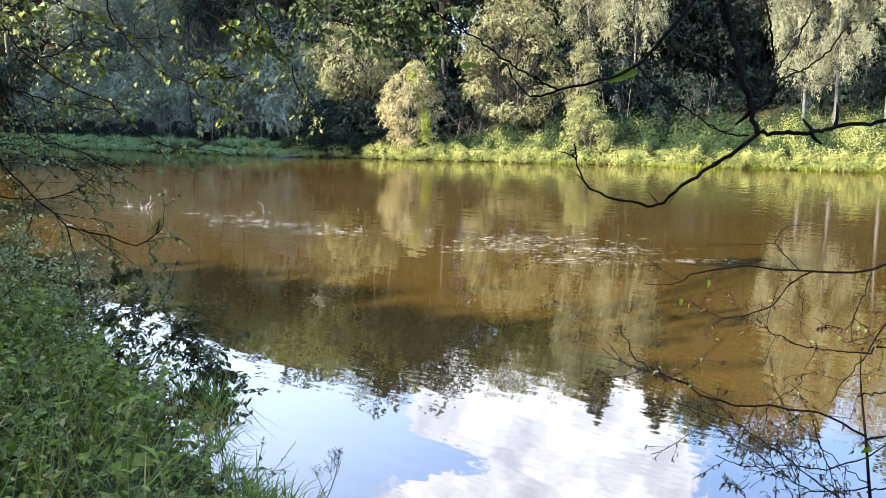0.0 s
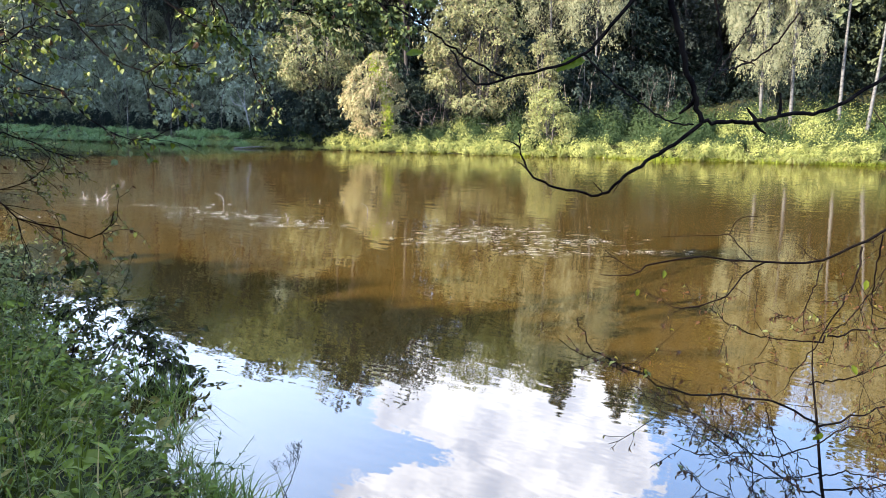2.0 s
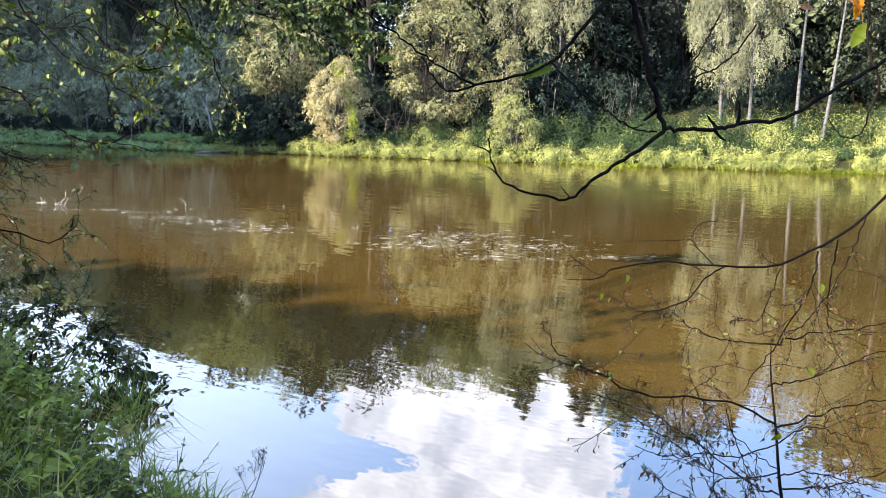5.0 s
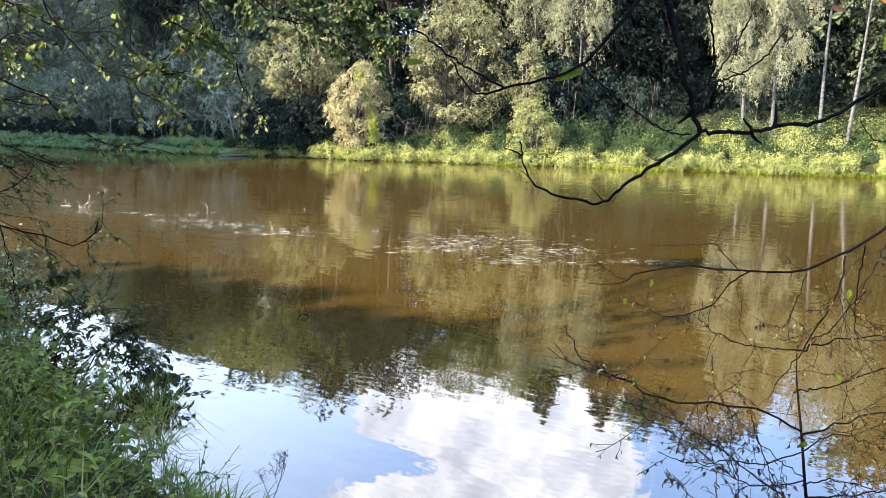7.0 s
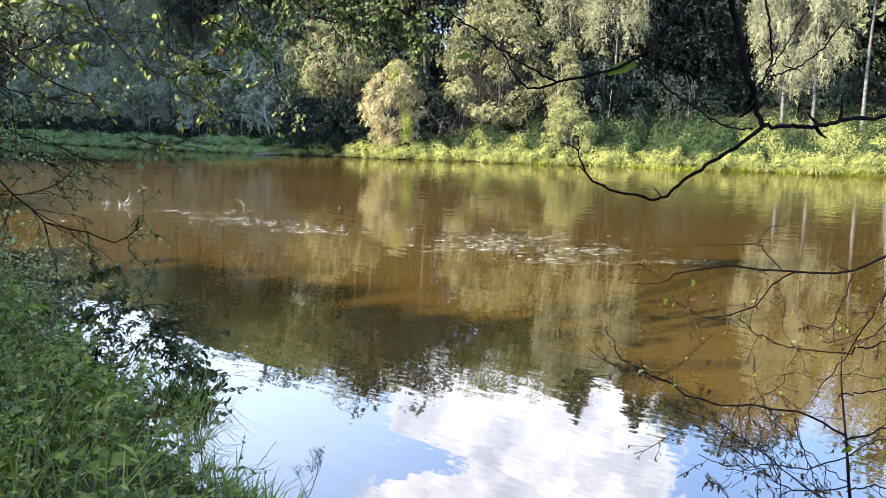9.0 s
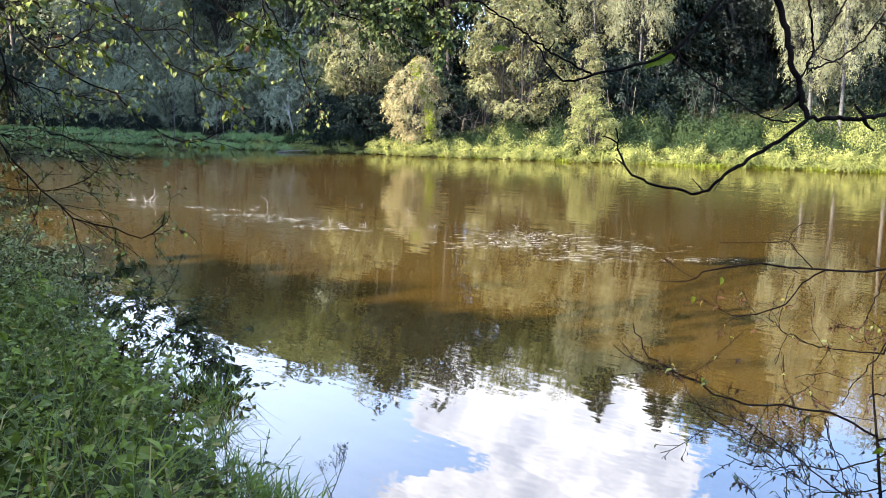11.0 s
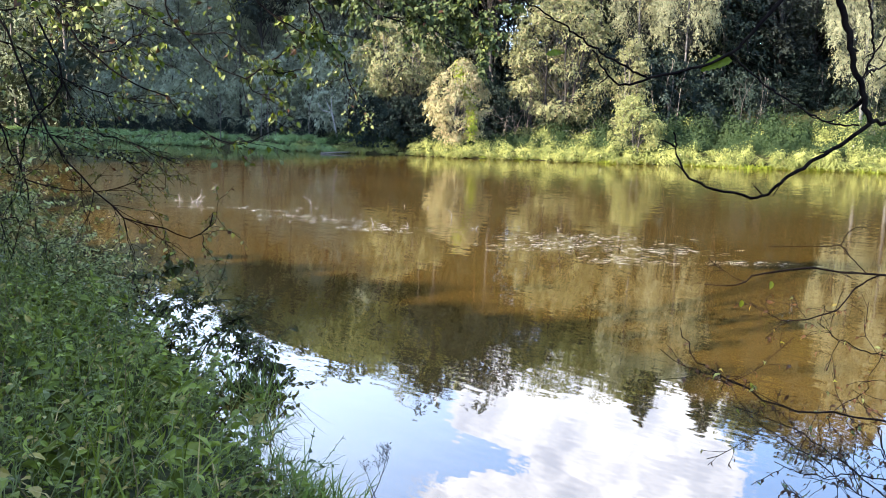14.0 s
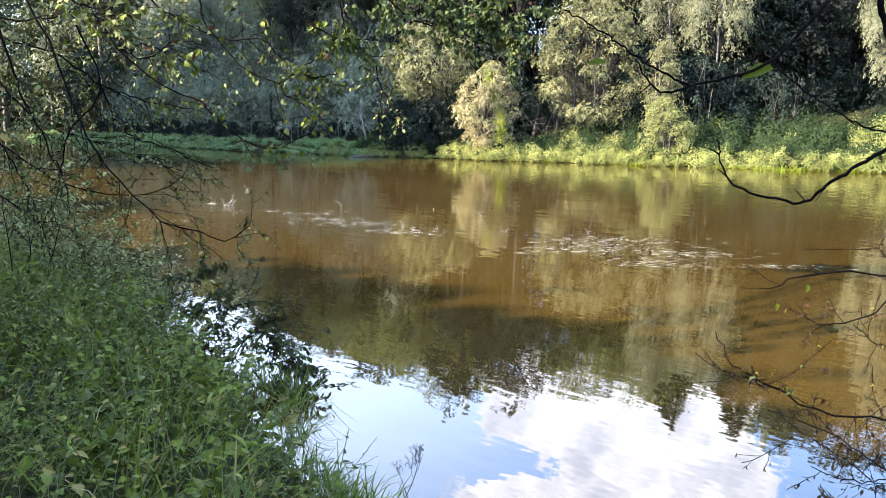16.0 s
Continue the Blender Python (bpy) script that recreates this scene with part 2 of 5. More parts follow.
BIRCH = birch_material()
SOIL, WATER = soil_material(), water_material()
WOOD_LEAF = leaf_material("woodland_leaves_shade_toned", (0.014, 0.02, 0.014), (0.058, 0.069, 0.044), (0.07, 0.078, 0.042), glow=0.1, own=0.4, clump=0.5, trees=0.5)
GREY_LEAF = leaf_material("grey_green_leaves", (0.09, 0.105, 0.078), (0.29, 0.31, 0.22), (0.28, 0.27, 0.16), 0.03, glow=0.1, own=0.15, clump=0.4, trees=0.2)
SCRUB_LEAF = leaf_material("pale_scrub_leaves", (0.12, 0.14, 0.098), (0.38, 0.41, 0.28), (0.34, 0.33, 0.2), 0.04, glow=0.1, own=0.15, clump=0.5)
NEEDLE = leaf_material("needles_and_shade_leaves", (0.007, 0.013, 0.01), (0.017, 0.026, 0.018), (0.024, 0.032, 0.018), glow=0.05)
CROWN_LEAF = leaf_material("crown_leaves_sun_toned", (0.035, 0.05, 0.016), (0.14, 0.15, 0.055), (0.2, 0.17, 0.06), 0.06, 0.15, own=0.35, clump=0.4, trees=0.5)
WILLOW = leaf_material("willow_leaves", (0.07, 0.075, 0.032), (0.25, 0.245, 0.115), (0.27, 0.21, 0.12), 0.08, 0.15, own=0.25, clump=0.9)
DRY_WILLOW = leaf_material("pale_dry_willow_leaves", (0.12, 0.11, 0.05), (0.38, 0.345, 0.18), (0.34, 0.24, 0.14), 0.14, 0.15, own=0.3, clump=1.2)
BIRCH_LEAF = leaf_material("birch_leaves", (0.1, 0.105, 0.06), (0.26, 0.26, 0.155), (0.27, 0.24, 0.13), 0.06, 0.15, own=0.3, clump=0.9)
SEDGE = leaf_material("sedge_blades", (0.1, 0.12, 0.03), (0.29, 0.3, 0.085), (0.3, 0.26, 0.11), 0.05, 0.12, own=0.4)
SHADE_TINT_SEDGE = leaf_material("sedge_blades_shade_tint", (0.11, 0.19, 0.075), (0.3, 0.4, 0.17), (0.33, 0.35, 0.15), 0.05, 0.25)
LIME = leaf_material("lime_water_grass", (0.14, 0.18, 0.02), (0.28, 0.32, 0.04), (0.25, 0.24, 0.05), 0.08)
ASPEN = leaf_material("aspen_leaves", (0.1, 0.115, 0.04), (0.26, 0.265, 0.1), (0.3, 0.26, 0.1), 0.08, 0.2)
HERB = leaf_material("bank_herb_leaves", (0.04, 0.056, 0.012), (0.345, 0.35, 0.105), (0.42, 0.39, 0.23), 0.012, 0.12, own=0.1, clump=2.0)
TUFT = leaf_material("fresh_tuft_blades", (0.05, 0.075, 0.01), (0.2, 0.26, 0.045), (0.26, 0.22, 0.08), 0.05, 0.25, 0.5, gloss=0.1)
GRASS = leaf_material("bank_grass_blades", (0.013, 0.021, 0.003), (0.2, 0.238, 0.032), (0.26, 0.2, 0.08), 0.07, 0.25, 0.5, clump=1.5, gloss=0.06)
HERB_CORE_SHADE = leaf_material("herb_core_shade", (0.025, 0.032, 0.009), (0.13, 0.14, 0.045), (0.1, 0.11, 0.04), 0.0, 0.05, own=0.0, clump=11.0, rough=0.8, gloss=0.02)
STAND_CORE_SHADE = leaf_material("nettle_core_shade", (0.008, 0.015, 0.005), (0.04, 0.058, 0.02), (0.03, 0.04, 0.02), 0.0, 0.05, own=0.0, clump=11.0, rough=0.8, gloss=0.02)
STAND = leaf_material("nettle_leaves_shade_in_tone", (0.012, 0.024, 0.007), (0.036, 0.056, 0.02), (0.04, 0.06, 0.02), 0.02, 0.15, own=0.35, clump=0.7)
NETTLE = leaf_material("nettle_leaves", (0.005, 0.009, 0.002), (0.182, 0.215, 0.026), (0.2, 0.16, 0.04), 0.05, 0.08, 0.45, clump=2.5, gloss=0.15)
SHRUB_LEAF = leaf_material("dark_shrub_leaves", (0.018, 0.021, 0.006), (0.052, 0.056, 0.014), (0.07, 0.085, 0.016), 0.08, 0.25, 0.55, gloss=0.12)
ALDER_LEAF = leaf_material("alder_leaves", (0.037, 0.048, 0.018), (0.135, 0.155, 0.055), (0.14, 0.16, 0.03), 0.07, 0.2)
ELDER_LEAF = leaf_material("pale_elder_leaves", (0.06, 0.068, 0.024), (0.26, 0.275, 0.1), (0.28, 0.22, 0.09), 0.06, 0.15, 0.55, gloss=0.1)
CANOPY_LEAF = leaf_material("alder_leaves_shade_toned", (0.03, 0.043, 0.016), (0.105, 0.13, 0.05), (0.13, 0.15, 0.04), 0.06, 0.3)
FRESH_LEAF = leaf_material("yellow_green_leaves", (0.04, 0.056, 0.007), (0.088, 0.104, 0.012), (0.13, 0.1, 0.02), 0.05, 0.4)
CLOSE_LEAF = leaf_material("yellow_green_close_leaves", (0.05, 0.075, 0.006), (0.1, 0.125, 0.01), (0.11, 0.11, 0.015), 0.05, 0.5)
BROWN_LEAF = leaf_material("withered_leaves", (0.02, 0.011, 0.006), (0.08, 0.04, 0.018), (0.1, 0.085, 0.02), 0.1, 0.15)
ORANGE_LEAF = leaf_material("orange_leaves", (0.45, 0.14, 0.01), (0.55, 0.22, 0.02), (0.4, 0.2, 0.02), 0.1, 0.4)
STALK = leaf_material("green_stalks", (0.08, 0.10, 0.03), (0.15, 0.17, 0.06), (0.15, 0.11, 0.05), 0.1, 0.1)
WEED_GLINT = leaf_material("weed_glint_streaks", (0.30, 0.31, 0.27), (0.58, 0.58, 0.53), (0.12, 0.13, 0.05), 0.2, 0.0, 0.12, gloss=0.9)


# ---- mesh makers ----
def mesh_object(name, verts, faces, mat, parent=None, label="", flat=True):
    """Arrays of vertices and of faces (all faces with the same count of corners) as one mesh object."""
    me = bpy.data.meshes.new(name)
    verts = np.asarray(verts, np.float32).reshape(-1, 3)
    faces = np.asarray(faces, np.int32)
    k = faces.shape[1]
    me.vertices.add(len(verts))
    me.vertices.foreach_set("co", verts.ravel())
    me.loops.add(faces.size)
    me.loops.foreach_set("vertex_index", faces.ravel())
    me.polygons.add(len(faces))
    me.polygons.foreach_set("loop_start", np.arange(0, faces.size, k, dtype=np.int32))
    me.polygons.foreach_set("use_smooth", np.full(len(faces), not flat))
    me.update(calc_edges=True)
    me.materials.append(mat)
    ob = new(name, me)
    ob.parent = parent
    if label:
        ob["label"] = label
    return ob


def unit(v):
    return v / (np.linalg.norm(v, axis=-1, keepdims=True) + 1e-9)


def leaves(pos, way, up, length, width, shape="card", fold=0.25, curl=0.15):
    """Leaves at pos along way, facing up: 'card' is a folded rhomb, 'leaf' an outlined blade of two halves. Returns vertices, faces."""
    pos, way = np.asarray(pos), unit(np.asarray(way))
    side = unit(np.cross(way, up))
    nor = np.cross(side, way)
    n = len(pos)
    length, width = np.broadcast_to(length, n)[:, None], np.broadcast_to(width, n)[:, None]
    def at(a, b, c):
        return pos + way * length * a + side * width * b + nor * width * c
    if shape == "card":
        rows = [at(0, 0, 0), at(0.45, 0.5, fold), at(1, 0, -curl), at(0.45, -0.5, fold)]
        one = np.array([[0, 1, 2], [0, 2, 3]])
    else:
        rows = [at(0, 0, 0), at(0.22, 0.38, fold), at(0.55, 0.48, fold), at(0.85, 0.2, -curl * 0.3), at(1, 0, -curl),
                at(0.85, -0.2, -curl * 0.3), at(0.55, -0.48, fold), at(0.22, -0.38, fold), at(0.5, 0, 0)]
        one = np.array([[0, 1, 2, 8], [8, 2, 3, 4], [0, 8, 6, 7], [8, 4, 5, 6]])
    verts = np.stack(rows, 1).reshape(-1, 3)
    faces = (one[None] + (np.arange(n) * len(rows))[:, None, None]).reshape(-1, one.shape[1])
    return verts, faces


def broad_leaf(spot, way, up, size, seed):
    """One leaf seen close: toothed outline, folded along its midrib, slightly curled."""
    rng = np.random.default_rng(seed)
    way = unit(np.array(way, float))
    side = unit(np.cross(way, up))
    nor = np.cross(side, way)
    u = np.linspace(0, 1, 15)
    half = 0.27 * np.sin(np.pi * u ** 0.82) ** 0.8 * (1 + 0.09 * np.where(np.arange(15) % 2, 1, -1)) * (u < 0.999)
    rows = []
    for a, w in zip(u, half):
        bend = -0.22 * a * a + 0.02 * rng.normal()
        rows += [way * a + side * w * k + nor * (bend + abs(k) * w * 0.3) for k in (-1.0, -0.5, 0.0, 0.5, 1.0)]
    v = np.array(spot) + np.array(rows) * size
    i, j = np.meshgrid(np.arange(14), np.arange(4), indexing="ij")
    f = np.stack([i * 5 + j, i * 5 + j + 1, (i + 1) * 5 + j + 1, (i + 1) * 5 + j], -1).reshape(-1, 4)
    return v, f


def blades(pos, way, length, width, bend, steps=3):
    """Grass blades: tapered strips that start along way and bow over by bend. Returns vertices, quads."""
    pos, way = np.asarray(pos), unit(np.asarray(way))
    n = len(pos)
    lean = way.copy()
    lean[:, 2] = 0
    lean = unit(lean + 1e-6)
    side = unit(np.cross(lean, (0, 0, 1.0)))
    length, width, bend = [np.broadcast_to(v, n)[:, None] for v in (length, width, bend)]
    rows, p = [], pos.copy()
    for i in range(steps + 1):
        u = i / steps
        w = width * (1 - u ** 1.6) * 0.5 + width * 0.03
        rows += [p - side * w, p + side * w]
        d = unit(way + (lean * 0.9 - np.array((0, 0, 0.9))) * bend * u * 1.6)
        p = p + d * length / steps
    verts = np.stack(rows, 1).reshape(-1, 3)
    one = np.array([[2 * i, 2 * i + 1, 2 * i + 3, 2 * i + 2] for i in range(steps)])
    faces = (one[None] + (np.arange(n) * len(rows))[:, None, None]).reshape(-1, 4)
    return verts, faces


class Tubes:
    """Tapered round stems, gathered into one mesh."""
    def __init__(self, sides=6):
        self.verts, self.faces, self.sides, self.count = [], [], sides, 0

    def add(self, pts, r0, r1):
        pts = np.asarray(pts, float)
        k, n = self.sides, len(pts)
        tang = unit(np.gradient(pts, axis=0))
        ref = np.array((0, 0, 1.0)) if abs(tang[:, 2]).mean() < 0.8 else np.array((1.0, 0, 0))
        a = unit(np.cross(tang, ref))
        b = np.cross(tang, a)
        r = np.linspace(r0, r1, n)[:, None, None]
        ang = np.arange(k) * 2 * np.pi / k
        ring = pts[:, None] + r * (np.cos(ang)[None, :, None] * a[:, None] + np.sin(ang)[None, :, None] * b[:, None])
        self.verts.append(ring.reshape(-1, 3))
        i, j = np.meshgrid(np.arange(n - 1), np.arange(k), indexing="ij")
        q = np.stack([i * k + j, i * k + (j + 1) % k, (i + 1) * k + (j + 1) % k, (i + 1) * k + j], -1).reshape(-1, 4)
        self.faces.append(q + self.count)
        self.count += n * k

    def object(self, name, mat, parent=None, label=""):
        return mesh_object(name, np.concatenate(self.verts), np.concatenate(self.faces), mat, parent, label, flat=False)


def spline(pts, n=16):
    """A smooth line through a few points."""
    p = np.asarray(pts, float)
    if len(p) == 2:
        return p[0] + (p[1] - p[0]) * np.linspace(0, 1, n)[:, None]
    p = np.vstack([2 * p[0] - p[1], p, 2 * p[-1] - p[-2]])
    out = []
    for u in np.linspace(0, len(p) - 3 - 1e-6, n):
        i, f = int(u), u - int(u)
        a, b, c, d = p[i:i + 4]
        out.append(0.5 * (2 * b + (c - a) * f + (2 * a - 5 * b + 4 * c - d) * f * f + (3 * b - a - 3 * c + d) * f ** 3))
    return np.array(out)


def wander(rng, start, way, length, bend=0.35, sag=0.0, n=7):
    """A crooked line from start."""
    p, d = [np.array(start, float)], unit(np.array(way, float))
    for _ in range(n - 1):
        d = unit(d + rng.normal(0, bend / math.sqrt(n), 3) + np.array((0, 0, -sag / n)))
        p.append(p[-1] + d * length / (n - 1))
    return np.array(p)


def thing(name, label, category, at, group="", turn=0.0):
    ob = new(name)
    ob.empty_display_size = 0.2
    ob.matrix_basis = pose(*at, 0, 0, turn)
    return tagged(ob, label, category, group)


# ---- ground and water ----
def graded(parts):
    return np.unique(np.concatenate([np.arange(a, b, step) for a, b, step in parts]).round(3))


def build_ground():
    s = graded([(-900, -120, 40), (-120, -60, 6), (-60, -16, 1.5), (-16, 6, 0.4), (6, 30, 1.5), (30, 120, 8), (120, 901, 40)])
    q = graded([(-600, -60, 40), (-60, -4, 4), (-4, 1.5, 0.5), (1.5, 6, 0.22), (6, 30, 3), (30, 42, 0.4), (42, 70, 2), (70, 130, 8), (130, 1001, 60)])
    S, Q = np.meshgrid(s, q, indexing="ij")
    X, Y = to_xy(S, Q)
    v = np.stack([X, Y, height(X, Y)], -1).reshape(-1, 3)
    n, k = len(s), len(q)
    i, j = np.meshgrid(np.arange(n - 1), np.arange(k - 1), indexing="ij")
    f = np.stack([i * k + j, (i + 1) * k + j, (i + 1) * k + j + 1, i * k + j + 1], -1).reshape(-1, 4)
    ob = mesh_object("ground", v, f, SOIL, flat=False)
    tagged(ob, "dark earthy river banks with a wooded slope behind", "ground", kind="structure")


build_ground()
water = mesh_object("water", [(*to_xy(s, q), 0.0) for s, q in ((-900, 0.5), (900, 0.5), (900, 60), (-900, 90))], [[0, 1, 2, 3]], WATER)
tagged(water, "calm brown silty river mirroring trees and sky", "river", kind="structure")


# ---- trees ----
PROFILES = {
    "round": lambda h: np.sin(np.pi * np.clip(h * 0.92 + 0.06, 0, 1)) ** 0.6,
    "tall": lambda h: np.sin(np.pi * np.clip(h * 0.85 + 0.12, 0, 1)) ** 0.8 * (1 - 0.25 * h),
    "bush": lambda h: np.sin(np.pi * np.clip(h * 0.7 + 0.27, 0, 1)) ** 0.5,
}


def sprays(rng, centres, sizes, n_leaf, size, spread, droop, slim, ruffle, per=8):
    """Leaves gathered on short twigs: each twig lies on a clump, faces outwards, and bends down at its end."""
    k = n_leaf // per
    pick = rng.choice(len(centres), k, p=sizes ** 2 / (sizes ** 2).sum())
    d = unit(rng.normal(0, 1, (k, 3)))
    rad = sizes[pick][:, None] * rng.uniform(0, 1, (k, 1)) ** 0.38 * 1.15 * (1 + 0.22 * abs(rng.normal(0, 1, (k, 1))))
    hub = centres[pick] + d * rad * np.array((1, 1, spread))
    face = unit(d + unit(hub * (1, 1, 0.3)) * 0.55 + rng.normal(0, 0.28, (k, 3)) + np.array((0, 0, 0.4)))
    axis = unit(np.cross(face, rng.normal(0, 1, (k, 3))) + face * 0.35 + np.array((0, 0, -0.45 - 1.0 * (droop > 0))))
    side = np.cross(axis, face)
    long = size * rng.uniform(1.4, 3.0, (k, 1)) * (1.15 if droop else 1.0)
    own = np.repeat(np.arange(k), per)
    n = len(own)
    u = rng.uniform(0, 1, (n, 1))
    hand = rng.choice((-1.0, 1.0), (n, 1))
    pos = hub[own] + axis[own] * long[own] * u + side[own] * hand * size * 0.35 * rng.uniform(0, 1, (n, 1)) - np.array((0, 0, 1.0)) * u * u * long[own] * 0.4
    if droop:
        pos[:, 2] -= (rng.uniform(0, 1, k) ** 1.5 * droop)[own]
    pos[:, 2] = np.maximum(pos[:, 2], 0.1)
    way = axis[own] + side[own] * hand * 0.9 + rng.normal(0, 0.3, (n, 3))
    up = face[own] + rng.normal(0, ruffle, (n, 3))
    L = size * rng.uniform(0.6, 1.35, n)
    return leaves(pos, way, up, L, L * slim, "card")


def broadleaf(name, label, at, tall, radius, base, bark, leaf, n_leaf=9000, size=0.17, clumps=70, trunk_r=0.14, profile="round",
              droop=0.0, seed=1, stems=1, turn=0.0, spread=0.62, group="", category="tree", slim=0.62, limb=0.2, every=1, lump=(0.17, 0.40), hollow=0.35, ruffle=0.24):
    """A tree or bush: tapered stems with limbs, and a crown of leaf clumps with gaps between them."""
    rng = np.random.default_rng(seed)
    ob = thing(name, label, category, at, group, turn)
    tubes, limbs = Tubes(7), Tubes(3)
    prof = PROFILES[profile]
    axes = []
    for k in range(stems):
        a = rng.uniform(0, 6.28)
        off = np.array((math.cos(a), math.sin(a), 0)) * radius * (0.45 if stems > 1 else 0.05)
        foot = off * 0.25
        axis = spline([foot - np.array((0, 0, 0.3)), foot + off * 0.35 + (0, 0, tall * 0.3), off * 0.8 + rng.normal(0, radius * 0.05, 3) * (1, 1, 0) + (0, 0, tall * 0.62), off + (0, 0, tall * 0.93)], 14)
        tubes.add(axis, trunk_r / math.sqrt(stems), trunk_r * 0.12)
        axes.append(axis)
    centres, sizes = [], []
    for i in range(clumps):
        h = (i + rng.uniform(0, 1)) / clumps
        z = base + (tall - base) * h
        a, r = rng.uniform(0, 6.28), radius * prof(h) * rng.uniform(hollow, 1.05) ** 0.7
        c = np.array((r * math.cos(a), r * math.sin(a), z + rng.normal(0, 0.03 * tall)))
        axis = axes[i % stems]
        low = max(z - rng.uniform(0.5, 1.2) * r - 0.1 * tall, base * 0.6)
        start = axis[np.argmin(abs(axis[:, 2] - low))]
        mid = (start + c) / 2 + (0, 0, 0.12 * r)
        if i % every == 0:
            limbs.add(spline([start, mid, c], 5), trunk_r * limb, 0.010)
        centres.append(c)
        sizes.append(radius * rng.uniform(*lump))
    tubes.object("trunk", bark, ob)
    limbs.object("branching", PINE_BARK, ob)
    v, f = sprays(rng, np.array(centres), np.array(sizes), n_leaf, size, spread, droop, slim, ruffle)
    mesh_object("crown", v, f, leaf, ob)
    return ob


def spruce(name, label, at, tall, radius, seed=1, n_leaf=9000, group=""):
    """A spruce: straight trunk, whorls of sagging boughs hung with dark sprays."""
    rng = np.random.default_rng(seed)
    ob = thing(name, label, "tree", at, group)
    tubes = Tubes(3)
    tubes.add(spline([(0, 0, -0.3), (0.05, 0, tall * 0.5), (0, 0, tall)], 10), tall * 0.013, 0.02)
    P, W, S = [], [], []
    whorls = int(tall * 2.2)
    per = n_leaf // (whorls * 6)
    for i in range(whorls):
        h = 0.1 + 0.9 * i / whorls
        r = radius * (1 - h) ** 0.85 + 0.06
        for k in range(6):
            a = k * 1.047 + i * 0.6 + rng.normal(0, 0.2)
            rr = r * rng.uniform(0.7, 1.1)
            z = tall * h + rng.normal(0, 0.1)
            tip = np.array((rr * math.cos(a), rr * math.sin(a), z - 0.25 * rr))
            line = spline([(0, 0, z + 0.1 * rr), (tip + (0, 0, z)) * 0.5 * (1, 1, 0) + (0, 0, z - 0.12 * rr), tip], 5)
            if rr > 0.6 and k % 2:
                tubes.add(line, 0.03, 0.008)
            u = rng.uniform(0.15, 1, per) ** 0.7
            base = np.array((0, 0, z)) + (tip - (0, 0, z)) * u[:, None]
            P.append(base + rng.normal(0, 0.03 + 0.09 * rr, (per, 3)) * (1, 1, 0.5))
            side = np.array((math.cos(a), math.sin(a), -0.5))
            W.append(unit(side + rng.normal(0, 0.55, (per, 3))))
            S.append(np.full(per, min(1.0, 0.3 + 0.45 * rr)))
    tubes.object("trunk", BARK, ob)
    P, W, S = np.concatenate(P), np.concatenate(W), np.concatenate(S)
    v, f = leaves(P, W, np.broadcast_to((0, 0, 1.0), P.shape) + rng.normal(0, 0.3, P.shape), rng.uniform(0.25, 0.5, len(P)) * S, 0.16 * S, "card", 0.1, 0.5)
    mesh_object("crown", v, f, NEEDLE, ob)
    return ob


def on_ground(x, y, dip=0.0):
    return (x, y, float(height(x, y)) - dip)


# -- the sunlit willows and birches along the far bank
broadleaf("willow_bush", "pale sunlit willow bush with yellowing leaves on the far bank", on_ground(*(-1.66, 42.00, 0.91)[:2]), 4.4, 1.55, 0.7, BARK, DRY_WILLOW,
          21000, 0.1, 95, 0.12, "round", seed=3, stems=6, category="bush", slim=0.5, lump=(0.12, 0.22), limb=0.1, hollow=0.6)
broadleaf("willow_tree", "rounded willow with sunlit crown over shaded branches", on_ground(*(-5.02, 46.50, 0.82)[:2]), 6.4, 2.6, 2.7, BARK, WILLOW,
          21000, 0.115, 80, 0.16, "round", seed=4, stems=3, slim=0.58, lump=(0.12, 0.22), hollow=0.7)
pink_willow = broadleaf("willow_tree", "broad grey-green willow with pinkish bare twigs", on_ground(*(3.64, 43.50, 0.88)[:2]), 7.4, 2.8, 1.3, PINE_BARK, WILLOW,
          30000, 0.112, 170, 0.15, "round", seed=5, stems=4, slim=0.58, lump=(0.11, 0.22), limb=0.07, hollow=0.5)
broadleaf("willow_bush", "slender upright sunlit willow bush", on_ground(*(6.87, 41.00, 0.94)[:2]), 5.0, 1.05, 0.4, BARK, WILLOW,
          11000, 0.095, 80, 0.08, "tall", seed=6, stems=3, category="bush", slim=0.45, lump=(0.12, 0.3))
broadleaf("willow_bush", "small rounded willow bush at the water's edge", on_ground(*(6.65, 37.50, 0.88)[:2]), 2.5, 1.1, 0.2, BARK, ASPEN,
          9000, 0.09, 70, 0.06, "bush", seed=7, stems=4, category="bush", slim=0.45, lump=(0.12, 0.28))
birch = broadleaf("birch_tree", "tall white-barked birch with drooping pale foliage", on_ground(*(17.95, 37.50, 2.03)[:2]), 11.8, 1.85, 3.9, BIRCH, BIRCH_LEAF,
                  36000, 0.08, 80, 0.10, "tall", droop=1.2, seed=8, limb=0.09, slim=0.5, lump=(0.09, 0.2), hollow=0.5, group="birches of the far bank")
high_birch = broadleaf("birch_tree", "slender birch, bare white trunk under a high drooping crown", on_ground(*(19.94, 37.00, 2.03)[:2]), 12.6, 1.9, 8.6, BIRCH, BIRCH_LEAF,
                       12000, 0.095, 60, 0.10, "tall", droop=1.5, seed=9, limb=0.08, slim=0.45, group="birches of the far bank")
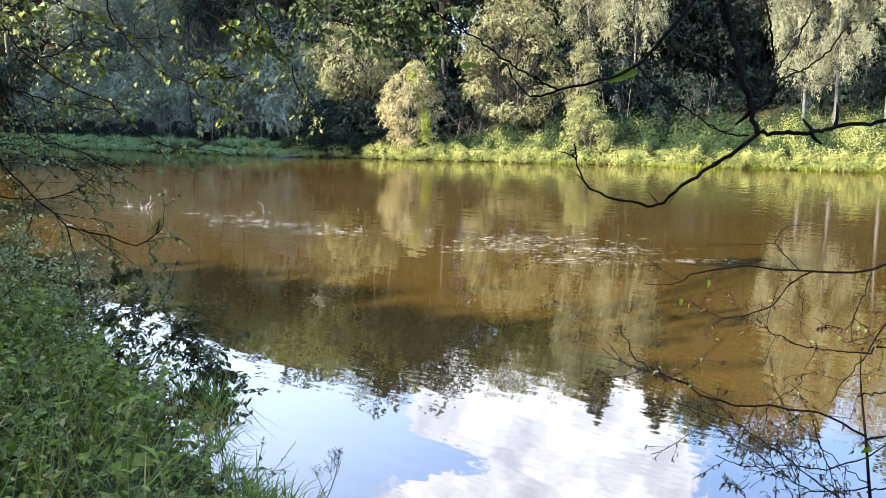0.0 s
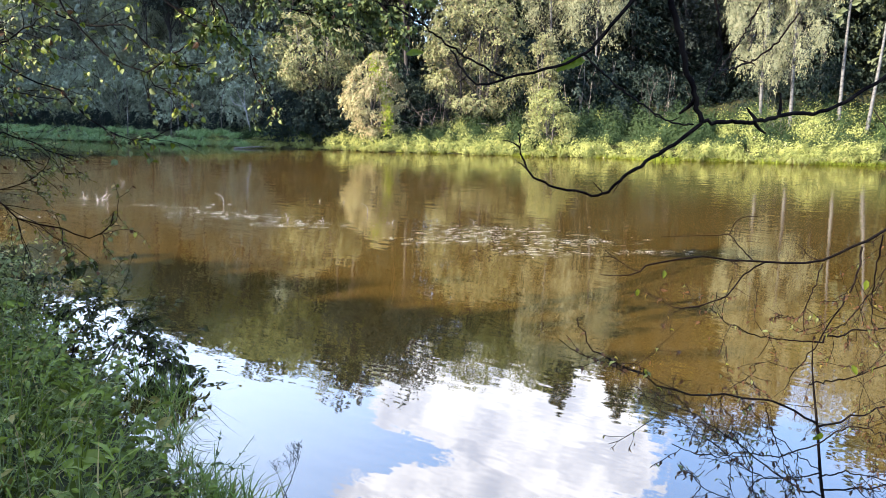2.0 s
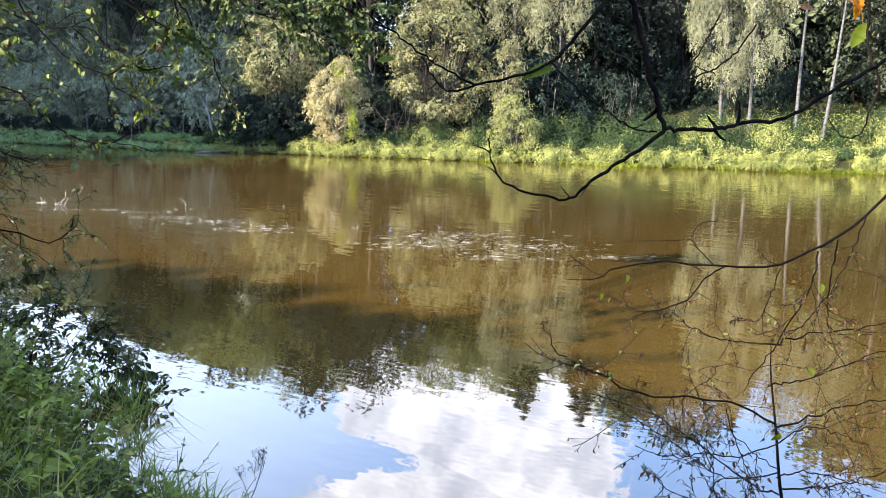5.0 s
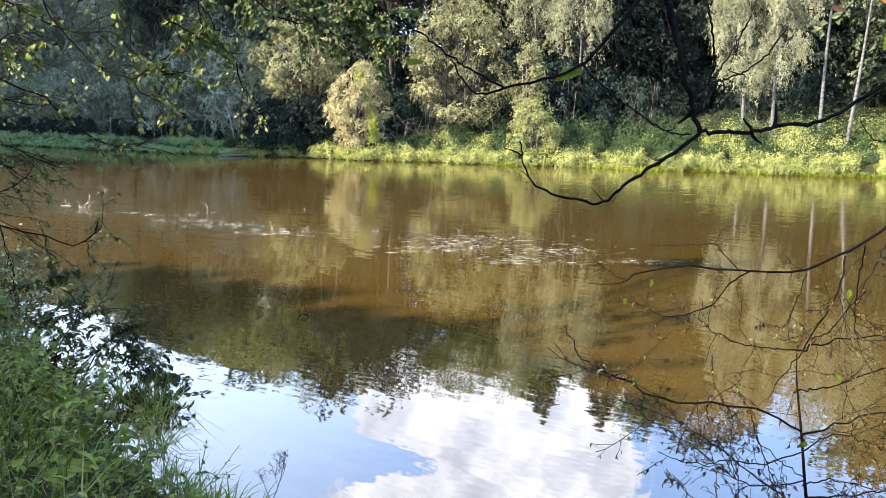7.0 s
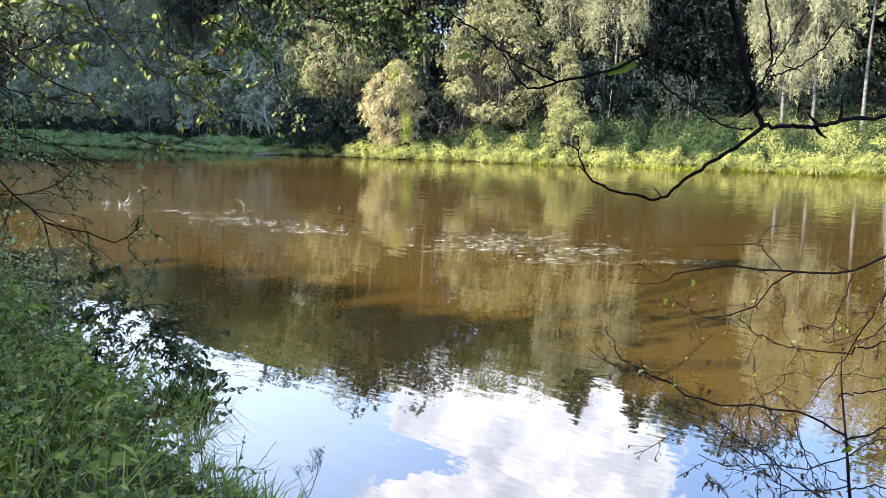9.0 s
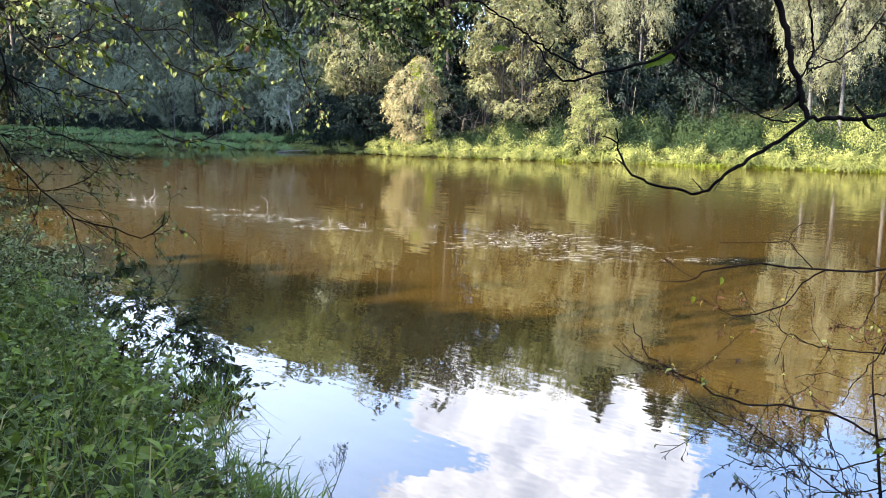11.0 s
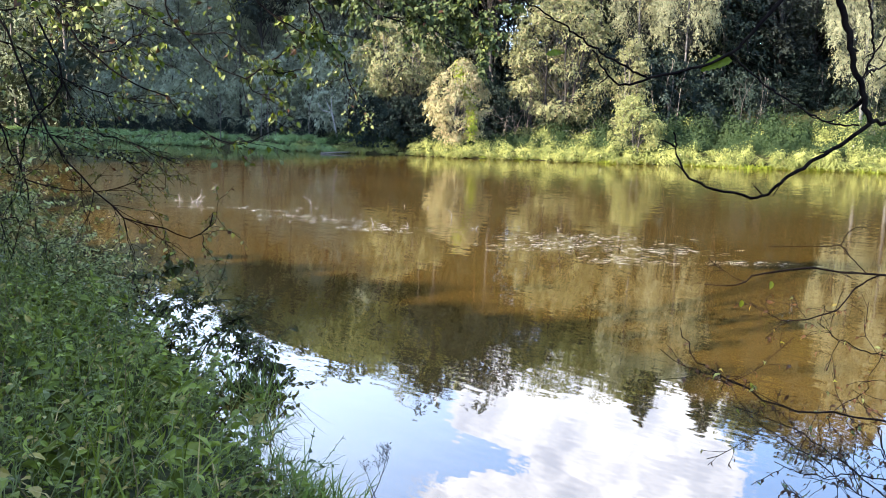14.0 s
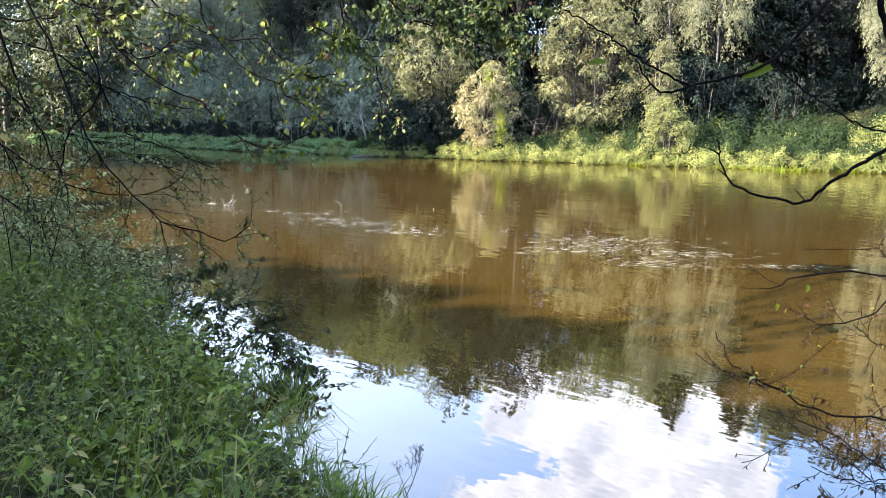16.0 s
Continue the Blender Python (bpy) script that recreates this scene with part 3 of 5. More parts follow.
mid_birch = broadleaf("birch_tree", "birch with a hanging pale crown above dark bushes", on_ground(*(10.59, 46.00, 1.93)[:2]), 12.5, 2.1, 5.6, BIRCH, BIRCH_LEAF,
                      22000, 0.095, 70, 0.09, "tall", droop=1.2, seed=28, limb=0.09, slim=0.5, lump=(0.11, 0.25), hollow=0.5, group="birches of the far bank")
for kind, spot, turn, sc, lean in ((mid_birch, (8.64, 48.00, 1.94)[:2], 140, 1.05, -2), (birch, (16.75, 38.0), 110, 0.93, -1), (high_birch, (20.72, 36.00, 2.27)[:2], 300, 0.95, 6)):
    copy_thing(kind, Matrix.Translation(on_ground(*spot)) @ pose(0, 0, 0, 0, lean, 0) @ pose(0, 0, 0, 0, 0, turn) @ Matrix.Scale(sc, 4))

aspen = broadleaf("aspen_tree", "tall aspen with a sunlit yellow-green crown behind the willows", on_ground(*(-4.36, 51.00, 1.95)[:2]), 14.5, 2.4, 10.9, PINE_BARK, ASPEN, 6000, 0.165, 60, 0.11, "round", seed=10, limb=0.12, group="aspens of the wood")
for spot, turn, sc in (((-7.13, 52.00, 1.95)[:2], 50, 0.9), ((4.00, 50.00, 1.94)[:2], 170, 0.92), ((6.72, 51.00, 1.95)[:2], 250, 0.86), ((-14.35, 58.00, 1.97)[:2], 310, 0.95), ((0.22, 54.00, 1.95)[:2], 20, 0.85), ((-10.77, 55.00, 1.96)[:2], 120, 0.93), ((8.62, 53.00, 1.95)[:2], 200, 0.95), ((-2.43, 55.00, 1.96)[:2], 80, 1.0), ((17.64, 55.00, 2.52)[:2], 30, 1.05), ((-18.37, 60.00, 1.97)[:2], 160, 0.9)):
    copy_thing(aspen, pose(*on_ground(*spot), 0, 0, turn) @ Matrix.Scale(sc, 4))

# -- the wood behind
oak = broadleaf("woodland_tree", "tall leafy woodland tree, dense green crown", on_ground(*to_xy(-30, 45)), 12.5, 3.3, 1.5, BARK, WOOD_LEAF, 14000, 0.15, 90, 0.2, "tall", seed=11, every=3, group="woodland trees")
alder = broadleaf("woodland_tree", "slender woodland tree with grey-green crown", on_ground(*to_xy(-40, 43)), 11.0, 2.5, 1.2, BARK, GREY_LEAF, 11000, 0.15, 110, 0.16, "tall", seed=12, every=3, group="woodland trees")
low_tree = broadleaf("understorey_tree", "bushy grey-green understorey tree, leafy to the ground", on_ground(*to_xy(-36, 39)), 6.0, 2.2, 0.5, BARK, SCRUB_LEAF, 10000, 0.14, 80, 0.1, "bush", seed=13, stems=3, group="understorey trees")
shade_tree = broadleaf("woodland_tree", "dense unseen tree of the near bank that casts shade", on_ground(*to_xy(-30, -16)), 12.5, 3.4, 0.6, BARK, WOOD_LEAF, 4000, 1.2, 90, 0.2, "bush", seed=16, every=3, group="woodland trees")
high_oak = broadleaf("woodland_tree", "tall woodland tree, sunlight put into its broad olive crown's colour", on_ground(*to_xy(-28, 56)), 13.0, 3.0, 8.6, PINE_BARK, CROWN_LEAF, 4200, 0.26, 60, 0.17, "round", seed=29, every=3, group="woodland trees", lump=(0.14, 0.32))
far_oak = broadleaf("woodland_tree", "tall woodland tree deep in the wood, shade put into its colour", on_ground(*to_xy(-30, 60)), 12.5, 3.6, 1.0, BARK, WOOD_LEAF, 4000, 0.34, 80, 0.2, "tall", seed=15, every=3, group="woodland trees")
dark_bush = broadleaf("understorey_bush", "near-black bush under the trees, shade put into its leaf colour", on_ground(*to_xy(-12, 44)), 3.4, 1.9, 0.1, BARK, NEEDLE, 3600, 0.17, 70, 0.06, "bush", seed=17, stems=4, every=3, group="understorey bushes", category="bush", lump=(0.12, 0.3))
pine = broadleaf("pine_tree", "tall bare-trunked pine with a high dark crown", on_ground(*(-3.07, 49.00, 1.94)[:2]), 14.5, 2.6, 9.0, PINE_BARK, WOOD_LEAF, 5200, 0.24, 70, 0.17, "round", seed=18, limb=0.14, group="pines of the wood", lump=(0.14, 0.3))
back_tree = broadleaf("woodland_tree", "tall woodland tree at the back of the slope", on_ground(*to_xy(-30, 66)), 12.5, 3.8, 1.0, BARK, WOOD_LEAF, 2300, 0.5, 80, 0.2, "tall", seed=19, every=4, group="woodland trees")
fir = spruce("spruce_tree", "dark pointed spruce in the wood", on_ground(*to_xy(-25, 52)), 15.0, 2.6, seed=14, n_leaf=3600, group="spruces of the wood")


HEIGHTS = {oak.name: 12.0, alder.name: 10.6, far_oak.name: 12.0, back_tree.name: 12.0, high_oak.name: 12.9, fir.name: 14.6}


def skyline(x, y):
    """How high the wood's tops stand at a place: a dip in the middle, taller to both sides."""
    rise = np.interp(x / y, (-0.7, -0.46, -0.333, -0.276, -0.205, -0.136, -0.094, -0.051, 0.0, 0.025, 0.064, 0.115, 0.152, 0.185, 0.22, 0.31, 0.335, 0.376, 0.43, 0.49, 0.55, 0.585, 0.61, 0.68),
                     (0.2, 0.217, 0.258, 0.293, 0.319, 0.33, 0.335, 0.33, 0.31, 0.295, 0.288, 0.303, 0.325, 0.33, 0.29, 0.285, 0.365, 0.37, 0.35, 0.33, 0.35, 0.365, 0.43, 0.46))
    return float(rise * float(np.interp(x / y, (-0.3, -0.2, -0.1, -0.03, 0.0, 0.06, 0.12, 0.15, 0.31, 0.335, 0.55, 0.6), (0.9, 0.93, 0.88, 0.88, 0.86, 0.86, 0.92, 1.0, 1.0, 0.95, 0.95, 1.0))) * y - 1.8)


glade_tree = broadleaf("woodland_tree", "leafy woodland tree behind the birches, shade put into its colour", on_ground(17.3, 50.5), 11.0, 2.3, 3.4, PINE_BARK, WOOD_LEAF, 9000, 0.17, 90, 0.15, "tall", seed=33, every=2, group="woodland trees", lump=(0.1, 0.24), hollow=0.5)
for spot, turn, sc in (((20.4, 53.5), 60, 1.05), ((15.6, 56.0), 130, 1.1)):
    copy_thing(glade_tree, pose(*on_ground(*spot), 0, 0, turn) @ Matrix.Scale(sc, 4))


def plant_wood():
    rng = np.random.default_rng(21)
    for s in np.arange(-84, 26, 4.1):                       # front row, leafy to the ground
        x, y = to_xy(s + rng.normal(0, 0.8), far_edge(s) + rng.uniform(5.0, 7.5))
        size = rng.uniform(0.75, 1.2) * (0.82 if s < -31 else 0.8)
        if s > -33:
            continue
        copy_thing(low_tree, pose(*on_ground(x, y, 0.1), 0, 0, rng.uniform(0, 360)) @ Matrix.Scale(size, 4))
    for depth, step, kinds in ((9.5, 4.2, (alder, oak, alder)), (14.5, 4.2, (far_oak, fir, alder)), (20, 4.4, (far_oak, fir, far_oak)), (27, 4.6, (back_tree, back_tree, fir)), (34, 4.6, (back_tree, back_tree, back_tree))):
        for i, s in enumerate(np.arange(-84 - depth * 0.5, 30 + depth * 0.4, step)):
            x, y = to_xy(s + rng.normal(0, 1.0), far_edge(s) + depth + rng.normal(0, 1.3))
            if depth < 12 and s > -31 or depth == 14.5 and -21 < s < -3 or depth == 34 and s < -34:
                continue
            kind = kinds[i % len(kinds)] if s < -33 or depth > 25 else (far_oak, fir, far_oak)[i % 3]
            if depth == 14.5 and s > -22:
                kind = oak
            elif depth in (14.5, 20) and s < 6 and rng.uniform() < 0.42:
                kind = high_oak
            if s < -31 and kind in (far_oak, oak) and depth < 25 or s < -31 and kind == fir and depth < 16 or -62 < s < -26 and kind == back_tree and depth < 30:
                kind = alder
            if -33 <= s < -26 and kind == fir and depth <= 20:
                kind = alder
            spot = on_ground(x, y, 0.1)
            tall = (skyline(x, y) - spot[2]) * rng.uniform(0.93, 1.06) * (0.88 if depth < 12 else 1.0)
            copy_thing(kind, pose(*spot, 0, 0, rng.uniform(0, 360)) @ Matrix.Scale(tall / HEIGHTS[kind.name], 4))
    for s in np.arange(-32, 14, 1.9):                       # near-black bushes: the shade under the trees put into leaf colour
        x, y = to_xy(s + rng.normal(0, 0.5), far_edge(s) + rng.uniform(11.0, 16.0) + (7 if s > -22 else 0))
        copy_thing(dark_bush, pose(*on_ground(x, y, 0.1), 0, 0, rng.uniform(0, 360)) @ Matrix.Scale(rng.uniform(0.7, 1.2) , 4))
    for s in np.arange(-82, -31, 1.5):                      # low near-black bushes stand in for shaded hollows at the wood's foot
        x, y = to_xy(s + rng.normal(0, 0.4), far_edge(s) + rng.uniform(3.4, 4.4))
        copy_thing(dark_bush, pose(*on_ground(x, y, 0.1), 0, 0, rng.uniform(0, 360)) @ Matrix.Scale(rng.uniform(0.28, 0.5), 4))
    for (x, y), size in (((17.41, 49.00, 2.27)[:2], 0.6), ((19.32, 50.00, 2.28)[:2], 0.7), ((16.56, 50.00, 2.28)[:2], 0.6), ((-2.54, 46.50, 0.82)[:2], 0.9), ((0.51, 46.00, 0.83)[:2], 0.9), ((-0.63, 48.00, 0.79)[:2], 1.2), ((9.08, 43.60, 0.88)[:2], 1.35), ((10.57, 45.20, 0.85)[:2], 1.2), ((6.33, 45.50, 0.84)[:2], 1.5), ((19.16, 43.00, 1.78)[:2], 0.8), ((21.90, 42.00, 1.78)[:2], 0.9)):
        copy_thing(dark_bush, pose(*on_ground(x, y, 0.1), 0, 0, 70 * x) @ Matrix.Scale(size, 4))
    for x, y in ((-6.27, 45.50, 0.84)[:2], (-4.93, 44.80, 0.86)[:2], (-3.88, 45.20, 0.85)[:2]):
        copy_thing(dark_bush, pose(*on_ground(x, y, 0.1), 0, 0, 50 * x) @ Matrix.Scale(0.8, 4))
    for s in np.arange(-30, 16, 3.4):                       # a closed row up the slope
        x, y = to_xy(s, far_edge(s) + 31)
        spot = on_ground(x, y, 0.1)
        copy_thing(back_tree, pose(*spot, 0, 0, 97 * s) @ Matrix.Scale((skyline(x, y) - spot[2]) * 0.93 / 12.0, 4))
    for depth in (6, 13, 22):                               # far upstream
        for i, s in enumerate(np.arange(-132, -88, 6.0)):
            x, y = to_xy(s + rng.normal(0, 1.0), far_edge(s) + depth + rng.normal(0, 1.3))
            copy_thing((alder, back_tree)[i % 2], pose(*on_ground(x, y, 0.1), 0, 0, rng.uniform(0, 360)) @ Matrix.Scale(rng.uniform(1.4, 1.75), 4))


plant_wood()
for tip in ((24.0, 50.00, 18.4), (14.32, 52.00, 18.93), (10.38, 53.00, 18.72), (-3.35, 55.00, 15.7), (-5.44, 56.00, 16.2), (-1.58, 56.00, 14.8)):
    ground_z = float(height(tip[0], tip[1]))
    spruce("spruce_tree", "tall broad spruce standing above the wood", (tip[0], tip[1], ground_z - 0.1), tip[2] - ground_z + 0.1, 5.0, seed=int(tip[0] * 10) + 400, n_leaf=14000, group="spruces of the wood")

for spot, turn, sc in (((0.10, 48.00, 1.94)[:2], 40, 0.95), ((21.48, 58.00, 2.56)[:2], 90, 1.1), ((17.77, 54.00, 2.50)[:2], 200, 1.1), ((2.65, 52.00, 1.95)[:2], 120, 0.9), ((21.03, 50.00, 2.45)[:2], 260, 1.12), ((-9.23, 56.00, 1.96)[:2], 300, 0.95), ((-15.98, 58.00, 1.37)[:2], 10, 0.9)):
    copy_thing(pine, pose(*on_ground(*spot), 0, 0, turn) @ Matrix.Scale(sc, 4))


def dry_twigs(ob, spot, n, wide, tall, seed, mat):
    """A tangle of bare grey shoots under a crown."""
    rng = np.random.default_rng(seed)
    base = np.array(ob.matrix_basis.translation)
    t = Tubes(4)
    for _ in range(n):
        foot = np.array((spot[0] + rng.normal(0, wide), spot[1] + rng.normal(0, wide * 0.4), float(height(spot[0], spot[1])) - 0.1)) - base
        line = wander(rng, foot, (rng.normal(0, 0.35), rng.normal(0, 0.3), 1), tall * rng.uniform(0.5, 1.1), 0.5, rng.uniform(0, 0.6), 8)
        t.add(line, 0.014, 0.004)
        for _ in range(2):
            i = rng.integers(2, 7)
            t.add(wander(rng, line[i], (rng.normal(0, 0.8), rng.normal(0, 0.5), 0.3), tall * rng.uniform(0.15, 0.4), 0.5, 0.8, 5), 0.008, 0.003)
    t.object("dry_brush", mat, ob, "tangle of bare twigs")


dry_twigs(pink_willow, (4.68, 42.20, 1.92), 12, 0.7, 2.2, 24, BARK)
dry_twigs(pink_willow, (1.62, 43.50, 1.92), 14, 0.3, 3.4, 25, PINK_TWIG)
dry_twigs(birch, (17.23, 37.00, 2.08), 16, 0.6, 2.0, 26, BARK)


def hop_vine():
    rng = np.random.default_rng(27)
    foot = (-0.90, 40.80, 1.22)
    ob = thing("hop_vine", "yellow-green hop vine climbing the willow bush", "climber", foot)
    line = wander(rng, (0, 0, 0), (-0.03, 0, 1), 3.3, 0.2, 0, 12)
    t = Tubes(4)
    t.add(line, 0.012, 0.006)
    t.object("stem", STALK, ob)
    n = 900
    p = line[rng.integers(0, 12, n)] + rng.normal(0, 1, (n, 3)) * (0.14, 0.1, 0.2)
    v, f = leaves(p, rng.normal(0, 0.6, (n, 3)) + (0, 0, -0.6), rng.normal(0, 0.4, (n, 3)) + (-0.5, -0.8, 0.5), rng.uniform(0.07, 0.14, n), 0.08)
    mesh_object("foliage", v, f, LIME, ob)


hop_vine()

# -- unseen trees of the near bank, behind and beside the walker, for their shade
def plant_shade():
    rng = np.random.default_rng(5)
    for s in np.arange(-30, 6, 1.3):                        # a close row of tall trees along the path
        for q, tall in ((-16.0, 10.1), (-13.2, 8.9), (-10.6, 7.6)):
            x, y = to_xy(s + rng.normal(0, 0.2), q + rng.normal(0, 0.15))
            copy_thing(shade_tree, pose(*on_ground(x, y, 0.1), 0, 0, rng.uniform(0, 360)) @ Matrix.Scale((tall - float(np.interp(s - 0.54 * (q + 10.5), (-17.5, -16, -14, -13, -12, -9, -5, 6), (0.0, -0.25, -0.35, -0.1, 0.2, 0.75, 1.7, 3.0)))) / 12.5 * rng.uniform(0.99, 1.01), 4))
    for s in np.arange(-7.5, -1.5, 1.1):                    # unseen low trees, added to keep sun off the near branch and sapling
        x, y = to_xy(s, -5.6 + rng.normal(0, 0.1))
        copy_thing(shade_tree, pose(*on_ground(x, y, 0.1), 0, 0, rng.uniform(0, 360)) @ Matrix.Scale(0.36, 4))
    for x, y, sc in ((-11.5, 0.2, 0.42), (-10.2, -1.2, 0.42), (-12.8, 1.6, 0.42), (-36.5, 27.8, 1.22), (-38, 25.6, 1.1), (-64, 53, 2.5), (-69, 57, 2.5), (-75, 62, 2.5), (-70, 51, 2.5), (-60, 43, 1.6), (-66, 48, 1.6), (-39, 30.5, 1.55), (-42, 33, 1.72), (-44.5, 36, 2.1), (-48, 38, 2.3), (-52, 41, 2.5), (-56, 45, 2.5), (-60, 49, 2.5), (-49, 33, 1.8), (-55, 38, 2.0)):
        copy_thing(shade_tree, pose(*on_ground(x, y, 0.1), 0, 0, rng.uniform(0, 360)) @ Matrix.Scale(sc, 4))


plant_shade()


# ---- far bank growth ----
def far_growth():
    rng = np.random.default_rng(31)
    k, per = 640, 80                                        # hummocks of drooping sedge along the water's edge
    s = np.concatenate([rng.uniform(-40, 14, 230), rng.uniform(-95, -30, k - 230)])
    d = np.where(rng.uniform(0, 1, k) < 0.55, rng.uniform(-0.25, 0.5, k), rng.uniform(0.5, 2.8, k))
    x, y = to_xy(s, far_edge(s) + d)
    size = rng.uniform(0.5, 1.5, k) * np.interp(s, (-60, -30, 14), (1.1, 1.0, 1.1))
    n = k * per
    own = np.repeat(np.arange(k), per)
    a, tilt = rng.uniform(0, 2 * np.pi, n), rng.uniform(0.1, 0.9, n)
    way = np.stack([np.sin(tilt) * np.cos(a), np.sin(tilt) * np.sin(a), np.cos(tilt)], -1)
    pos = np.stack([x[own], y[own], np.maximum(height(x, y), -0.02)[own]], -1) + way * (0.25, 0.25, 0) * rng.uniform(0, 1, (n, 1))
    pos[:, :2] -= np.array(N_ACROSS) * 0.12 * rng.uniform(0, 1, (n, 1))
    long, bow = rng.uniform(0.45, 0.8, n) * size[own], rng.uniform(1.3, 2.6, n)
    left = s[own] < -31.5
    for part, mat, label in ((left, SHADE_TINT_SEDGE, "sedge along the far water's edge, blue-green shade tint in its colour"), (~left, SEDGE, "arching tussocks of sunlit green sedge along the far water's edge")):
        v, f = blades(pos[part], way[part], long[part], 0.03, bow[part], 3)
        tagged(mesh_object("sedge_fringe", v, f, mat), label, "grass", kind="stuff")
    def mounds(name, label, mat, inner, s, d, wide, high, per, leaf):
        """Rounded clumps of leafy herbs."""
        x, y = to_xy(s, far_edge(s) + d)
        k = len(s)
        n = k * per
        own = np.repeat(np.arange(k), per)
        out = unit(rng.normal(0, 1, (n, 3)) * (1, 1, 0.8) + (0, 0, 0.25))
        out[:, 2] = abs(out[:, 2])
        shell = rng.uniform(0.62, 1.05, (n, 1)) + 0.28 * np.sin(out[:, :1] * 8 + own[:, None]) * np.sin(out[:, 1:2] * 8) + rng.exponential(0.12, (n, 1)) * out[:, 2:]
        pos = np.stack([x[own], y[own], height(x, y)[own]], -1) + out * shell * np.stack([wide[own], wide[own], high[own]], -1)
        L = rng.uniform(0.6, 1.3, n) * leaf
        v, f = leaves(pos, np.cross(out, rng.normal(0, 1, (n, 3))) + (0, 0, -0.4), out + rng.normal(0, 0.22, (n, 3)) + (0, 0, 0.1), L, L * 0.6, "card", 0.15, 0.3)
        ring, lev = 11, 5                                   # a solid core in each clump, inner shade put into its colour
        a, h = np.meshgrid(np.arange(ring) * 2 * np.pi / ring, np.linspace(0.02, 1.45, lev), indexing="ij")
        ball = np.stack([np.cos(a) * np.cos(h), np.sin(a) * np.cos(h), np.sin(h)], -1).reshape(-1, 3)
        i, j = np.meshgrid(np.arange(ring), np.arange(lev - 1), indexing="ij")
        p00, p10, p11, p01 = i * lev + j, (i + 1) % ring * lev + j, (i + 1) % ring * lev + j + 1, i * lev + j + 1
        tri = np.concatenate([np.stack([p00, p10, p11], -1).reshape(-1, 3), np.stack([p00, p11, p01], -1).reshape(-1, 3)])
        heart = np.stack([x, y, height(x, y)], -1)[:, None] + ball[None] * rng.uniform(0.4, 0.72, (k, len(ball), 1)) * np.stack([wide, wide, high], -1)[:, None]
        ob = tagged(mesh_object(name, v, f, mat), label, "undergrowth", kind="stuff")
        mesh_object("shade_core", heart.reshape(-1, 3), (tri[None] + (np.arange(k) * len(ball))[:, None, None]).reshape(-1, 3), inner, ob, flat=False)
    label = "sunlit rounded thickets of leafy herbs on the far bank"
    k = 230                                                # a close front row by the water
    s = -36 + 51 * rng.uniform(0, 1, k) ** 0.8
    mounds("herb_thicket", label, HERB, HERB_CORE_SHADE, s, rng.uniform(0.05, 0.9, k) + np.interp(s, (-12, -6), (0.0, 0.25)), rng.uniform(0.25, 0.5, k), (rng.uniform(0.35, 0.7, k) + 0.2 * (rng.uniform(0, 1, k) < 0.12)) * np.interp(s, (-36, -24), (0.6, 1.0)), 420, 0.075)
    k = 150                                                 # low growth behind it, the shadow band put into its leaf colour
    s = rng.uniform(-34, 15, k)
    mounds("shade_trough", "low growth between the herb thickets, shade put into its dark green", STAND, STAND_CORE_SHADE, s, rng.uniform(1.2, 3.3, k), rng.uniform(0.4, 0.8, k), rng.uniform(0.25, 0.7, k), 400, 0.1)
    k = 125                                                 # the taller back row
    s = np.where(rng.uniform(0, 1, k) < 0.78, rng.uniform(-8.5, 15, k), rng.uniform(-36, -8.5, k))
    d = 3.2 + np.interp(s, (-36, -22, -16, -5, 15), (1.0, 1.2, 1.0, 9.5, 9.5)) * rng.uniform(0, 1, k)
    mounds("herb_thicket", "taller cream-green herb thickets up the far bank", HERB, HERB_CORE_SHADE, s, d, rng.uniform(0.35, 0.85, k),
           rng.uniform(0.4, 1.35, k) * np.interp(s, (-36, -18, -8, 15), (0.65, 0.7, 1.0, 1.35)), 1100, 0.075)
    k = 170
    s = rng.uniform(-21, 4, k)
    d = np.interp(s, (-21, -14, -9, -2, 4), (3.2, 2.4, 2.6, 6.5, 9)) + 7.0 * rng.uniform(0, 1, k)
    mounds("nettle_stand", "tall nettles with the trees' shade put into their dark green", STAND, STAND_CORE_SHADE, s, d, rng.uniform(0.45, 0.9, k), rng.uniform(0.9, 1.5, k), 600, 0.11)
    n = 9000                                                # low bright grass along the water
    s = rng.uniform(-22, 14, n)
    d = rng.uniform(-0.6, 0.3, n) * smooth(s, -20, -4) * (0.6 + 0.4 * np.sin(s * 1.1)) + 0.1
    x, y = to_xy(s, far_edge(s) + d)
    way = rng.normal(0, 0.6, (n, 3)) + (0, -0.2, 0.7)
    v, f = blades(np.stack([x, y, np.maximum(height(x, y), 0.0)], -1), way, rng.uniform(0.1, 0.3, n), 0.05, rng.uniform(0.4, 1.4, n), 2)
    tagged(mesh_object("water_grass", v, f, LIME), "low lime-green grass lining the far water", "grass", kind="stuff")


far_growth()

# ---- the river's drift: snags, twigs and weed glints ----
def snag(name, label, lines, r=0.012, mat=None, group=""):
    """Bare wood standing out of the water: a few crooked stems of one piece."""
    foot = np.array(lines[0][0])
    ob = thing(name, label, "driftwood", tuple(foot), group)
    for k, line in enumerate(lines):
        t = Tubes(6)
        t.add(spline([np.array(p) - foot for p in line], 12), r * (0.9 if k == 0 else 0.5), r * 0.25)
        t.object("stem" if k == 0 else "side_stem", mat or DEAD_WOOD, ob)
    return ob


